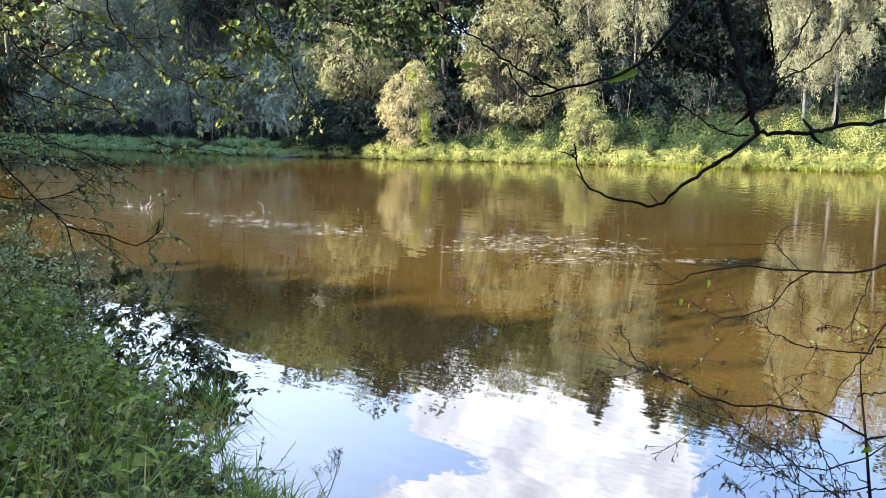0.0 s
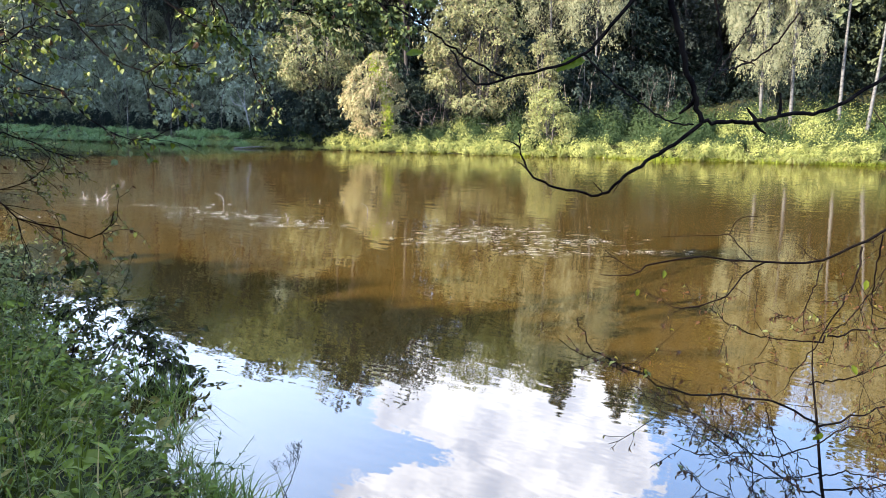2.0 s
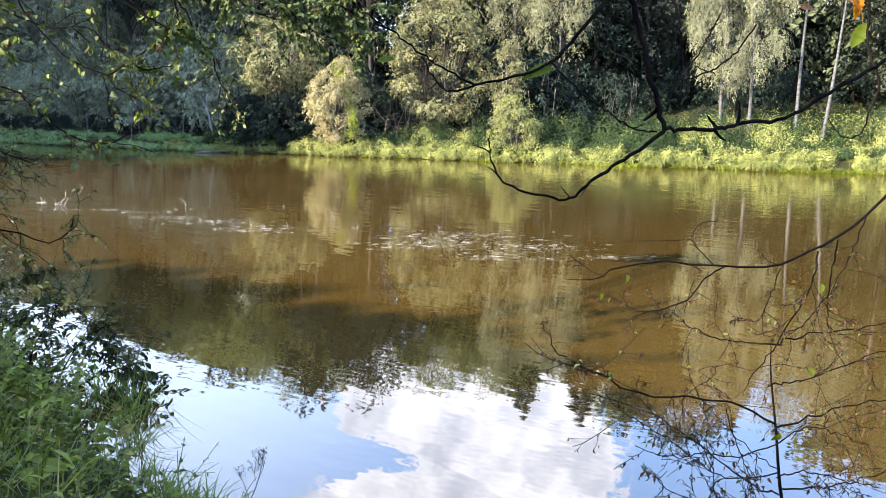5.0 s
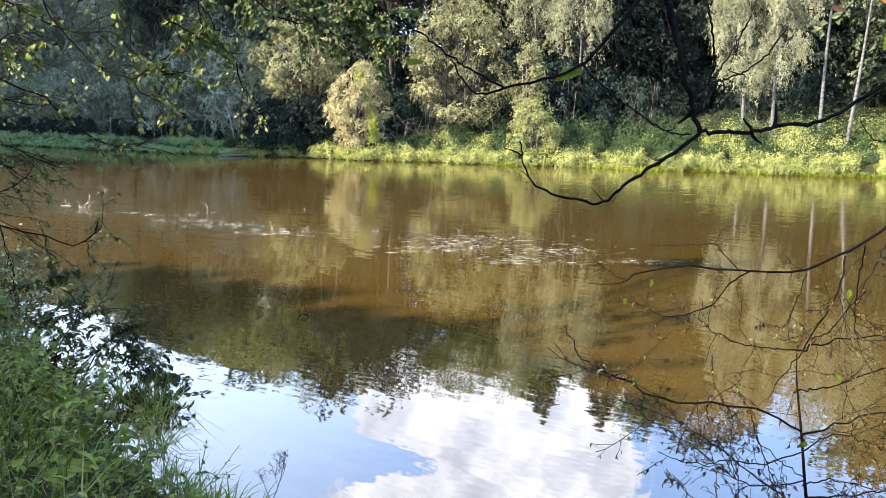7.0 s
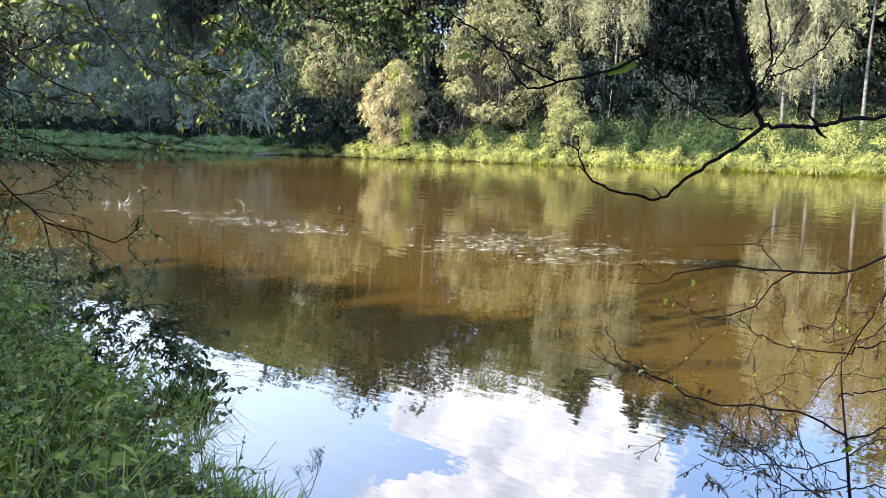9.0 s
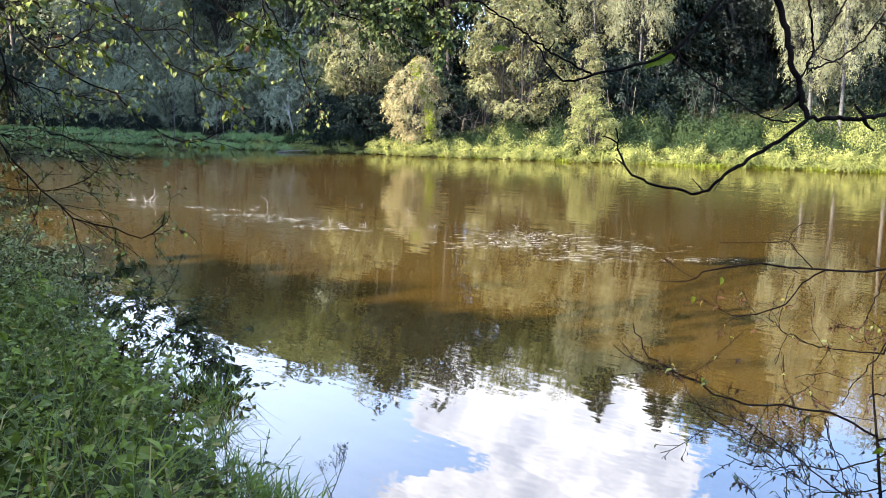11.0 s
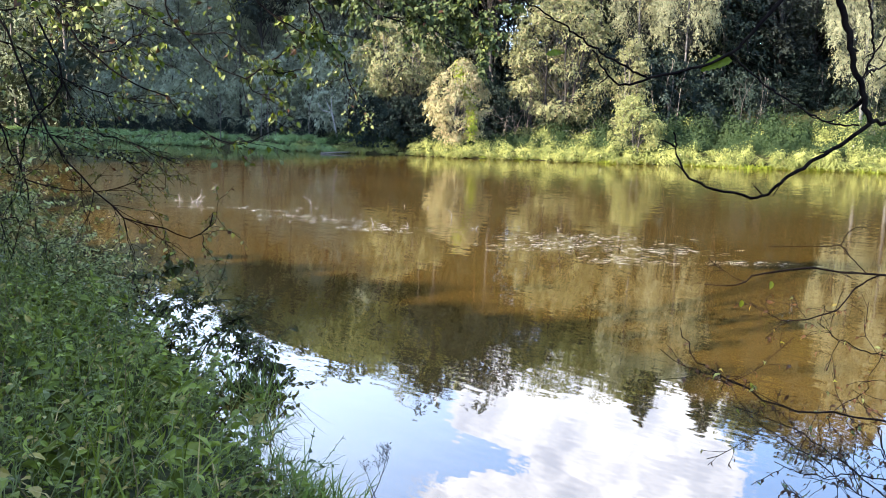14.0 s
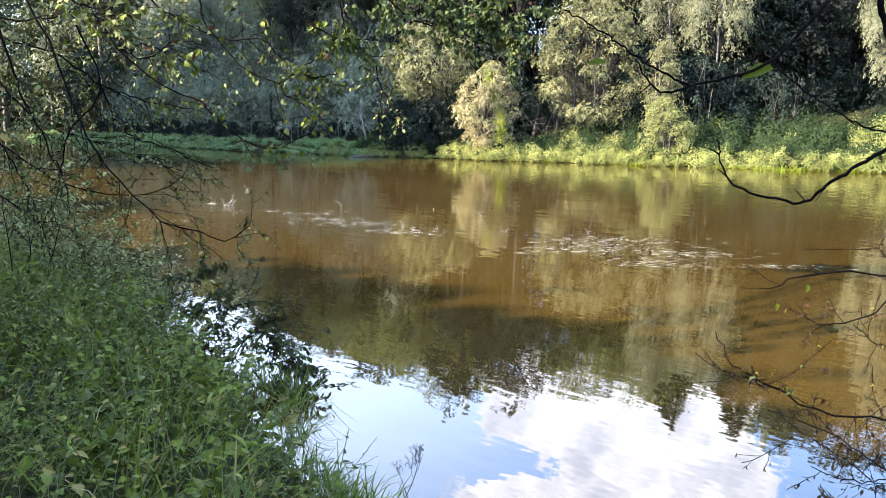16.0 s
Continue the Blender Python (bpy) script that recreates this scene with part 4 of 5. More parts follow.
def rise(at, *steps):
    """A line from under the water at (x, y) through offsets (dx, dy, z)."""
    return [(at[0], at[1], -0.05)] + [(at[0] + dx, at[1] + dy, z) for dx, dy, z in steps]


A = (-6.35, 17.23, -0.00)
snag("snag", "bleached stubby snag lying half sunk in the river", [rise(A, (0.03, 0, 0.08), (0.1, 0, 0.15), (0.12, 0, 0.3)), rise((A[0] - 0.08, A[1]), (-0.03, 0, 0.1), (-0.07, 0, 0.15)), rise((A[0] + 0.05, A[1]), (0.09, 0, 0.11), (0.16, 0, 0.14)), [(A[0] - 0.1, A[1] + 0.02, 0.012), (A[0] + 0.14, A[1], 0.03)], [(A[0] - 0.12, A[1], 0.0), (A[0] + 0.1, A[1] - 0.02, 0.12)]], 0.013, PALE_WOOD)
A = (-6.91, 17.71, 0.00)
snag("snag", "bleached snag with a forked top in the river", [rise(A, (0.0, 0, 0.08), (-0.03, 0, 0.17)), rise(A, (0.05, 0, 0.04), (0.09, 0, 0.06)), [(A[0] - 0.1, A[1], 0.008), (A[0] + 0.12, A[1] - 0.05, 0.01)]], 0.011, PALE_WOOD)
A = (-7.36, 21.40, -0.00)
snag("snag", "small pale crooked twig above the water", [rise(A, (0.0, 0, 0.06), (-0.08, 0, 0.16)), rise(A, (0.06, 0, 0.06), (0.1, 0, 0.05))], 0.011)
A = (-3.67, 16.46, 0.00)
snag("snag", "thin pale hooked branch arching out of the river", [rise(A, (0.01, 0, 0.08), (-0.03, 0, 0.17), (-0.16, 0, 0.24)), [(A[0] + 0.03, A[1], -0.01), (A[0] + 0.17, A[1], 0.012)], [(A[0] - 0.1, A[1], -0.01), (A[0] - 0.26, A[1], 0.012)]], 0.013)
A = (-2.02, 13.86, 0.00)
snag("snag", "short forked bleached stick in the river", [rise(A, (0.0, 0, 0.06), (-0.03, 0, 0.15)), rise(A, (0.03, 0, 0.06), (0.05, 0, 0.08)), rise((A[0] + 0.1, A[1]), (0.08, 0, 0.02), (0.14, 0, 0.01))], 0.012)
A = (-1.39, 13.71, 0.00)
snag("snag", "short bleached stub in the weed", [rise(A, (0.0, 0, 0.04), (-0.02, 0, 0.09)), rise(A, (-0.04, 0, 0.03), (-0.09, 0, 0.02))], 0.012)
A = (-0.70, 15.00, 0.00)
snag("snag", "thin curved twig leaning from the river", [rise(A, (0.0, 0, 0.07), (-0.03, 0, 0.14), (-0.12, 0, 0.19))], 0.009)
A = (-0.23, 13.56, 0.00)
snag("snag", "small pale drift stub", [rise(A, (0.02, 0, 0.03), (0.06, 0, 0.06)), rise(A, (-0.05, 0, 0.02), (-0.09, 0, 0.015))], 0.016)
A = (1.13, 13.56, 0.00)
snag("snag", "small twisted pale twig in the weed", [rise(A, (0.02, 0, 0.04), (-0.04, 0, 0.07)), rise(A, (0.05, 0, 0.03), (0.09, 0, 0.04))], 0.008)
for spot in ((-1.79, 17.00, 0.00), (-1.27, 16.78, 0.00)):
    snag("snag", "tip of a sunken stick above the water", [rise(spot, (0.0, 0, 0.03), (0.01, 0, 0.05))], 0.014)
A, B = (-9.12, 43.75, 0.0), (-6.65, 44.99, 0.0)
snag("fallen_log", "grey log stranded at the far water's edge", [[(A[0], A[1], 0.03), ((A[0] + B[0]) / 2, (A[1] + B[1]) / 2, 0.09), (B[0], B[1], 0.05)]], 0.06, BARK)


def weed_glint_patch(name, label, spots, n, seed):
    """Short pale streaks over water weed, the sky's glints put into their colour."""
    rng = np.random.default_rng(seed)
    V, F, count = [], [], 0
    for (x, y, rx, ry) in spots:
        k = int(n * rx * ry)
        u = rng.normal(0, 0.5, (k, 2))
        a = rng.normal(-0.1, 0.3, k)
        L = rng.uniform(0.05, 0.3, k) * rng.uniform(0.4, 1, k)
        px, py = x + u[:, 0] * rx, y + u[:, 1] * ry
        pos = np.stack([px, py, np.full(k, 0.003) + rng.uniform(0, 0.006, k)], -1)
        way = np.stack([np.cos(a), np.sin(a), np.zeros(k)], -1)
        up = np.stack([rng.normal(0, 0.25, k), rng.normal(0, 0.35, k), np.ones(k)], -1)
        v, f = leaves(pos, way, up, L, rng.uniform(0.0015, 0.0055, k), "card", 0.3, 0.0)
        V.append(v)
        F.append(f + count)
        count += len(v)
    tagged(mesh_object(name, np.concatenate(V), np.concatenate(F), WEED_GLINT), label, "water weed", kind="stuff")


A, B, C, D = (-2.89, 14.49, 0.00), (-1.83, 13.42, 0.00), (0.80, 11.85, 0.00), (1.85, 10.60, 0.00)
weed_glint_patch("weed_glint", "pale streaks for sky glints over weed on the river", [(A[0], A[1], 1.1, 0.5), (B[0], B[1], 0.9, 0.45), (A[0] - 0.9, A[1] + 0.6, 0.8, 0.3)], 230, 41)
weed_glint_patch("weed_glint", "broken patches of pale streaks for sky glints over weed", [(C[0], C[1], 1.0, 0.7), (D[0], D[1], 0.8, 0.35), (C[0] + 1.3, C[1] - 0.4, 1.0, 0.6), (C[0] + 0.6, C[1] + 0.9, 1.2, 0.5), (C[0] + 2.4, C[1] - 1.3, 0.8, 0.25)], 260, 42)
A, B = (-5.55, 16.35, 0.00), (-6.76, 14.49, 0.00)
weed_glint_patch("weed_glint", "thin pale streaks for sky glints over weed on the river", [(A[0], A[1], 0.9, 0.2), (A[0] + 1.2, A[1] - 0.4, 0.7, 0.2), (B[0], B[1], 0.6, 0.2)], 200, 43)

# -- dead wood on the far bank
A = (-8.92, 48.00, 1.12)
snag("dead_tree", "bleached leaning dead tree in the shaded wood", [[on_ground(A[0], A[1], 0.2), (-9.23, 48.00, 1.94), (-9.69, 48.00, 3.14)], [(-9.17, 48.00, 1.84), (-9.31, 48.00, 2.59), (-9.25, 48.00, 3.40)], [(-9.39, 48.00, 2.26), (-9.88, 48.00, 2.43), (-10.10, 48.00, 2.82)]], 0.06, PALE_WOOD)
for u, foot, tip in ((0, (-14.44, 51.00, 1.35), (-14.42, 51.00, 4.19)), (1, (-14.08, 51.50, 1.35), (-13.83, 51.50, 3.93)), (2, (-13.75, 52.00, 1.42), (-13.78, 52.00, 3.46)), (3, (-11.12, 50.00, 1.36), (-10.77, 50.00, 3.53)), (4, (-17.72, 53.00, 1.23), (-17.73, 53.00, 3.92))):
    bend = ((foot[0] + tip[0]) / 2 + 0.12 * (-1) ** u, foot[1], (foot[2] + tip[2]) / 2)
    snag("dead_tree", "slender grey bare dead tree in the shaded wood", [[on_ground(foot[0], foot[1], 0.2), bend, tip]], 0.04, BARK, "dead trees in the wood")
A = (12.37, 41.00, 2.20)
snag("dead_stub", "broken pale dead stub among the herbs", [[on_ground(A[0], A[1], 0.2), (12.34, 41.00, 2.75), (12.87, 41.00, 3.99)], [(12.40, 41.00, 2.61), (12.15, 41.00, 3.31), (12.24, 41.00, 3.72)], [(13.21, 41.00, 2.34), (13.26, 41.00, 3.44), (12.99, 41.00, 4.41)], [(12.08, 41.00, 2.34), (11.88, 41.00, 2.89), (11.91, 41.00, 3.50)], [(12.55, 41.00, 3.17), (12.41, 41.00, 3.72), (12.56, 41.00, 3.99)]], 0.032, PINE_BARK)


# ---- near bank on the walker's side ----
def leafy(rng, line, n, size, jitter, hang=0.3, start=0.15, slim=0.6):
    """Leaf places along a line: positions, directions, lengths."""
    u = start + (1 - start) * (np.arange(n) + rng.uniform(0, 1, n)) / n
    idx = u * (len(line) - 1)
    i = np.minimum(idx.astype(int), len(line) - 2)
    f = (idx - i)[:, None]
    p = line[i] * (1 - f) + line[i + 1] * f
    tang = unit(line[i + 1] - line[i])
    side = unit(np.cross(tang, (0.05, 0.1, 1.0))) * np.where(np.arange(n) % 2, 1, -1)[:, None]
    way = unit(side + tang * 0.5 + rng.normal(0, jitter, (n, 3)) + np.array((0, 0, -hang)))
    return p, way, size * rng.uniform(0.65, 1.25, n)


def near_grass():
    rng = np.random.default_rng(51)
    n = 14000
    s, u = rng.uniform(-15, -1.6, n), rng.uniform(0, 1, n) ** 0.8
    q = near_edge(s) - 0.05 - u * 5.0
    x, y = to_xy(s, q)
    keep = (y > 1.5) & (x > -0.85 * y - 0.6) & (x < -0.72) & (np.sin(x * 1.3 + 0.6) * np.sin(y * 1.1 + 0.4) + 0.5 * np.sin(x * 3.1 + y * 2.3) + rng.normal(0, 0.35, n) > -0.05)
    x, y, q, s = x[keep], y[keep], q[keep], s[keep]
    n = len(x)
    edge = near_edge(s) - q
    patch = np.sin(x * 2.1 + 1) * np.sin(y * 1.7) + 0.5 * np.sin(x * 5 + y * 3)
    tall = np.clip(0.30 + 0.14 * patch, 0.12, 0.5) * rng.uniform(0.5, 1.25, n) * np.where(edge < 0.3, 0.7, 1)
    way = rng.normal(0, 0.3, (n, 3)) + np.array((0.08, 0.06, 1.0))
    over = np.clip(0.5 - edge, 0, 0.5)[:, None] * np.array((0.9, 0.9, 0))
    v, f = blades(np.stack([x, y, np.maximum(height(x, y), 0.0)], -1), way + over, tall, rng.uniform(0.005, 0.012, n), rng.uniform(0.2, 1.3, n), 3)
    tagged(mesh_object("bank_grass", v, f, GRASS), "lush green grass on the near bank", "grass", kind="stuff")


def nettle_bed():
    rng = np.random.default_rng(52)
    n = 8600
    s, u = rng.uniform(-14, -1.6, n), rng.uniform(0, 1, n) ** 0.8
    q = near_edge(s) - 0.02 - u * 4.2
    x, y = to_xy(s, q)
    patch = np.sin(x * 1.9 + 2.2) * np.sin(y * 1.5 + 0.7) + rng.normal(0, 0.3, n)
    keep = (y > 1.9) & (x > -0.8 * y - 0.4) & (x < -0.8) & (patch + 0.45 * np.sin(x * 6.1 + y * 2.7) * np.sin(y * 5.3 - x) > np.where(near_edge(s) - q < 1.2, -9.0, -0.35))
    stems = Tubes(3)
    P, W, L = [], [], []
    for xx, yy, ss, qq in zip(x[keep], y[keep], s[keep], q[keep]):
        tall, big = rng.uniform(0.14, 0.6), rng.choice((0.6, 0.8, 1.0, 1.5, 2.1), p=(0.28, 0.28, 0.24, 0.14, 0.06))
        tall *= float(np.interp(ss, (-9, -6), (0.55, 1.0)))
        rim = max(0.0, 0.4 - (near_edge(ss) - qq)) * 0.7
        line = wander(rng, (xx, yy, float(height(xx, yy)) - 0.03), (0.15 + 0.7 * rim, 0.1 + 0.7 * rim, 1), tall, 0.55, 0.5, 5)
        stems.add(line, 0.003, 0.0015)
        p, w, l = leafy(rng, line, 12, 0.048, 0.5, 0.35, 0.2)
        P.append(p), W.append(w), L.append(l * big * np.linspace(1.2, 0.6, len(l)))
    P, W, L = np.concatenate(P), np.concatenate(W), np.concatenate(L)
    v, f = leaves(P, W, rng.normal(0, 0.9, P.shape) + (0, 0, 1), L, L * 0.52, "leaf", 0.14, 0.35)
    ob = tagged(new("nettle_bed"), "dense bed of nettles and ground elder on the near bank", "undergrowth", kind="stuff")
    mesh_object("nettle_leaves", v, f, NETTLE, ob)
    stems.object("nettle_stems", STALK, ob)


def path_grass():
    rng = np.random.default_rng(53)
    n = 9000
    s, q = rng.uniform(-9, 7, n), rng.uniform(-7, 1.75, n)
    x, y = to_xy(s, q)
    keep = ((y < 1.7) | (x > -0.3)) & (q < near_edge(s) - 0.05)
    x, y = x[keep], y[keep]
    v, f = blades(np.stack([x, y, height(x, y)], -1), rng.normal(0, 0.35, (len(x), 3)) + (0, 0, 1), rng.uniform(0.08, 0.22, len(x)), 0.008, rng.uniform(0.2, 1.0, len(x)), 2)
    tagged(mesh_object("path_grass", v, f, GRASS), "short trodden grass on the near bank", "grass", kind="stuff")


path_grass()
near_grass()
nettle_bed()


def shrub(name, label, lines, leaf, n_leaf, size, seed, r=0.007, twigs=4, twig_len=0.35, slim=0.5, hang=0.35, bark=None):
    """A small shrub: each stem with side twigs, all set with leaves."""
    rng = np.random.default_rng(seed)
    foot = np.array(lines[0][0])
    ob = thing(name, label, "shrub", tuple(foot))
    wood = Tubes(5)
    P, W, L = [], [], []
    for pts in lines:
        line = spline([np.array(p) - foot for p in pts], 14)
        wood.add(line, r, r * 0.3)
        paths = [line]
        for _ in range(twigs):
            i = rng.integers(4, 13)
            paths.append(wander(rng, line[i], unit(line[min(i + 1, 13)] - line[i - 1]) + rng.normal(0, 0.6, 3), twig_len * rng.uniform(0.5, 1.2), 0.4, 0.5, 6))
            wood.add(paths[-1], r * 0.4, r * 0.2)
        for k, path in enumerate(paths):
            p, w, l = leafy(rng, path, n_leaf if k else n_leaf + 6, size, 0.5, hang, 0.3 if k == 0 else 0.1)
            P.append(p), W.append(w), L.append(l)
    wood.object("stem", bark or DARK_BARK, ob)
    P, W, L = np.concatenate(P), np.concatenate(W), np.concatenate(L)
    v, f = leaves(P, W, rng.normal(0, 0.35, P.shape) + (0, 0, 1), L, L * slim, "leaf", 0.12, 0.3)
    mesh_object("foliage", v, f, leaf, ob)
    return ob


shrub("waterside_shrub", "dark-leaved shrub leaning over the water", [
    [(-2.224, 5.343, -0.289), (-2.124, 5.506, 0.106), (-1.919, 5.633, 0.277), (-1.777, 5.624, 0.217)],
    [(-2.185, 5.343, -0.289), (-1.931, 5.391, 0.020), (-1.657, 5.409, 0.136), (-1.520, 5.400, 0.078)],
    [(-2.127, 5.245, -0.270), (-1.819, 5.271, -0.100), (-1.589, 5.286, -0.005), (-1.482, 5.274, -0.081)],
    [(-2.303, 5.442, -0.306), (-2.364, 5.711, 0.128), (-2.236, 5.853, 0.390), (-2.027, 5.863, 0.452)],
    [(-2.343, 5.442, -0.306), (-2.550, 5.802, 0.059), (-2.529, 5.944, 0.324), (-2.354, 6.055, 0.385)],
    [(-2.184, 5.248, -0.251), (-2.040, 5.621, 0.197), (-1.869, 5.743, 0.332), (-1.787, 5.737, 0.291)],
    [(-2.144, 5.153, -0.214), (-1.975, 5.170, -0.102), (-1.716, 5.068, -0.104), (-1.531, 5.066, -0.122)]], SHRUB_LEAF, 24, 0.052, 61, 0.006, 12, 0.42)
shrub("tall_nettle", "tall dark nettle standing above the bank", [
    [(-3.097, 6.784, -0.135), (-3.067, 6.941, 0.229), (-2.919, 6.972, 0.425), (-2.879, 6.996, 0.582)],
    [(-3.097, 6.784, -0.135), (-3.000, 6.821, 0.106), (-2.780, 6.844, 0.251), (-2.609, 6.855, 0.324)]], SHRUB_LEAF, 16, 0.1, 62, 0.007, 3, 0.3)
shrub("elder_shoot", "grey-green leafy shoots at the river's edge", [
    [(-4.20, 6.40, 0.35), (-4.19, 6.50, 0.72), (-4.27, 6.60, 1.05), (-4.21, 6.70, 1.34)],
    [(-4.18, 6.60, 0.31), (-4.10, 6.70, 0.69), (-4.07, 6.80, 0.93), (-3.98, 6.90, 1.15)],
    [(-4.09, 6.80, 0.22), (-3.97, 6.90, 0.51), (-3.90, 7.00, 0.70), (-3.79, 7.10, 0.85)],
    [(-4.16, 6.20, 0.49), (-4.25, 6.30, 0.85), (-4.34, 6.40, 1.17), (-4.28, 6.50, 1.44)],
    [(-3.77, 6.50, 0.24), (-3.55, 6.60, 0.47), (-3.42, 6.70, 0.56), (-3.33, 6.80, 0.62)],
    [(-4.31, 7.00, 0.27), (-4.45, 7.10, 0.68), (-4.43, 7.20, 0.99), (-4.34, 7.30, 1.19)],
    [(-4.44, 6.30, 0.37), (-4.56, 6.40, 0.83), (-4.55, 6.50, 1.20), (-4.49, 6.60, 1.53)],
    [(-3.946, 7.349, -0.406), (-3.996, 7.609, -0.033), (-3.909, 7.749, 0.215), (-3.847, 7.873, 0.361)],
    [(-4.052, 7.349, -0.406), (-4.213, 7.609, -0.033), (-4.185, 7.757, 0.270), (-4.210, 7.890, 0.471)],
    [(-3.638, 6.955, -0.339), (-3.387, 7.001, -0.041), (-3.236, 7.035, 0.182), (-3.186, 7.051, 0.281)],
    [(-4.371, 7.349, -0.406), (-4.595, 7.626, 0.074), (-4.598, 7.783, 0.433), (-4.489, 7.907, 0.582)],
    [(-4.270, 6.769, -0.232), (-4.543, 7.055, 0.306), (-4.453, 7.223, 0.739), (-4.359, 7.345, 0.877)]], ELDER_LEAF, 16, 0.06, 63, 0.006, 10, 0.5)


def bank_shoots():
    rng = np.random.default_rng(65)
    for s, back in ((-11.6, 0.3), (-10.7, 0.15), (-9.9, 0.35), (-9.2, 0.1), (-8.5, 0.25), (-7.8, 0.1), (-7.1, 0.2), (-6.5, 0.12)):
        stems = []
        for _ in range(4):
            x, y = to_xy(s + rng.normal(0, 0.18), float(near_edge(s)) - back + rng.normal(0, 0.08))
            foot = np.array((x, y, float(height(x, y)) - 0.04))
            line = wander(rng, foot, (0.3 + rng.normal(0, 0.3), 0.25 + rng.normal(0, 0.2), 1), rng.uniform(0.45, 0.85), 0.4, 0.5, 4)
            stems.append([tuple(p) for p in line])
        shrub("elder_shoot", "grey-green leafy shoots at the river's edge", stems, ELDER_LEAF, 12, 0.058, int(-s * 10), 0.005, 6, 0.35)["group"] = "shoots along the near bank"


bank_shoots()
shrub("bent_willowherb", "withered willowherb bent over the water with hanging leaves", [
    [(-1.99, 5.15, 0.02), (-1.79, 5.15, -0.06), (-1.60, 5.15, -0.08), (-1.48, 5.15, -0.01), (-1.44, 5.15, 0.13)],
    [(-1.74, 5.15, -0.06), (-1.62, 5.15, 0.13), (-1.56, 5.15, 0.21), (-1.49, 5.15, 0.23), (-1.43, 5.15, 0.19)],
    [(-1.56, 5.15, -0.06), (-1.54, 5.15, -0.17), (-1.56, 5.15, -0.31)],
    [(-1.48, 5.15, -0.01), (-1.47, 5.15, -0.15), (-1.48, 5.15, -0.25)],
    [(-1.60, 5.10, -0.05), (-1.63, 5.10, -0.19), (-1.68, 5.10, -0.38)],
    [(-1.53, 5.15, 0.21), (-1.56, 5.15, 0.07), (-1.55, 5.15, -0.03)],
    [(-1.45, 5.15, 0.17), (-1.47, 5.15, 0.03), (-1.51, 5.15, -0.05)]], SHRUB_LEAF, 9, 0.075, 64, 0.0045, 3, 0.16, slim=0.2, hang=1.2)


def dry_umbel(name, label, stalk, heads, seed):
    """A withered umbel: thin stalk, bare rays with tiny seeds."""
    rng = np.random.default_rng(seed)
    foot = np.array(stalk[0])
    ob = thing(name, label, "plant", tuple(foot))
    t = Tubes(5)
    main = spline([np.array(p) - foot for p in stalk], 12)
    t.add(main, 0.003, 0.0012)
    P = []
    for k, (frac, length) in enumerate(heads):
        i = int(frac * 11)
        arm = wander(rng, main[i], (rng.normal(0, 0.5), rng.normal(0, 0.3), 1), length, 0.2, 0, 5)
        t.add(arm, 0.0014, 0.0009)
        for _ in range(9):
            ray = wander(rng, arm[-1], (rng.normal(0, 0.5), rng.normal(0, 0.5), 0.8), rng.uniform(0.03, 0.06), 0.15, 0, 4)
            t.add(ray, 0.0008, 0.0005)
            P += [ray[-1] + rng.normal(0, 0.005, 3) for _ in range(5)]
    t.object("stalk", BARK, ob)
    P = np.array(P)
    v, f = leaves(P, rng.normal(0, 1, P.shape), rng.normal(0, 1, P.shape), 0.007, 0.005, "card")
    tagged(mesh_object("seed_head", v, f, BARK, ob), kind="stuff")
    return ob


dry_umbel("dry_umbel", "withered brown umbel standing at the water", [(-0.523, 3.287, 0.157), (-0.479, 3.302, 0.253), (-0.449, 3.319, 0.362)], [(0.98, 0.02), (0.7, 0.06), (0.55, 0.05), (0.85, 0.04)], 71)
dry_umbel("dry_umbel", "small withered umbel at the water", [(-0.479, 3.238, 0.168), (-0.510, 3.251, 0.251), (-0.532, 3.261, 0.311)], [(0.98, 0.015)], 72)


def tuft(name, label, at, n, length, seed, lean=(0.15, 0.1), width=0.008):
    rng = np.random.default_rng(seed)
    pos = np.zeros((n, 3)) + rng.normal(0, 0.05, (n, 3)) * (1, 1, 0)
    way = rng.normal(0, 0.33, (n, 3)) + (lean[0], lean[1], 1.0)
    v, f = blades(pos, way, length * rng.uniform(0.5, 1.1, n), width, rng.uniform(0.2, 0.9, n), 5)
    ob = mesh_object(name, v, f, TUFT)
    ob.matrix_basis = pose(*at)
    return tagged(ob, label, "grass", "grass tufts of the bank")


for k, (at, n, length) in enumerate((((-0.688, 3.379, 0.097), 18, 0.22), ((-0.584, 3.284, 0.132), 12, 0.16), ((-0.960, 3.770, 0.005), 30, 0.26), ((-1.281, 4.370, -0.043), 36, 0.34), ((-1.427, 4.766, -0.099), 30, 0.4), ((-0.811, 3.477, 0.075), 30, 0.2), ((-1.423, 4.966, -0.111), 40, 0.5), ((-1.587, 5.066, -0.122), 40, 0.45), ((-1.711, 5.170, -0.102), 40, 0.45), ((-1.790, 5.071, -0.086), 40, 0.4), ((-1.570, 5.283, -0.024), 24, 0.42), ((-1.10, 3.88, 0.02), 45, 0.17), ((-0.99, 3.69, 0.02), 45, 0.17), ((-0.88, 3.57, 0.02), 45, 0.17), ((-0.80, 3.50, 0.02), 45, 0.17), ((-0.91, 3.46, 0.02), 45, 0.17), ((-0.73, 3.40, 0.02), 45, 0.17))):
    tuft("grass_tuft", "arching tuft of grass at the water's edge", at, n, length, 80 + k)

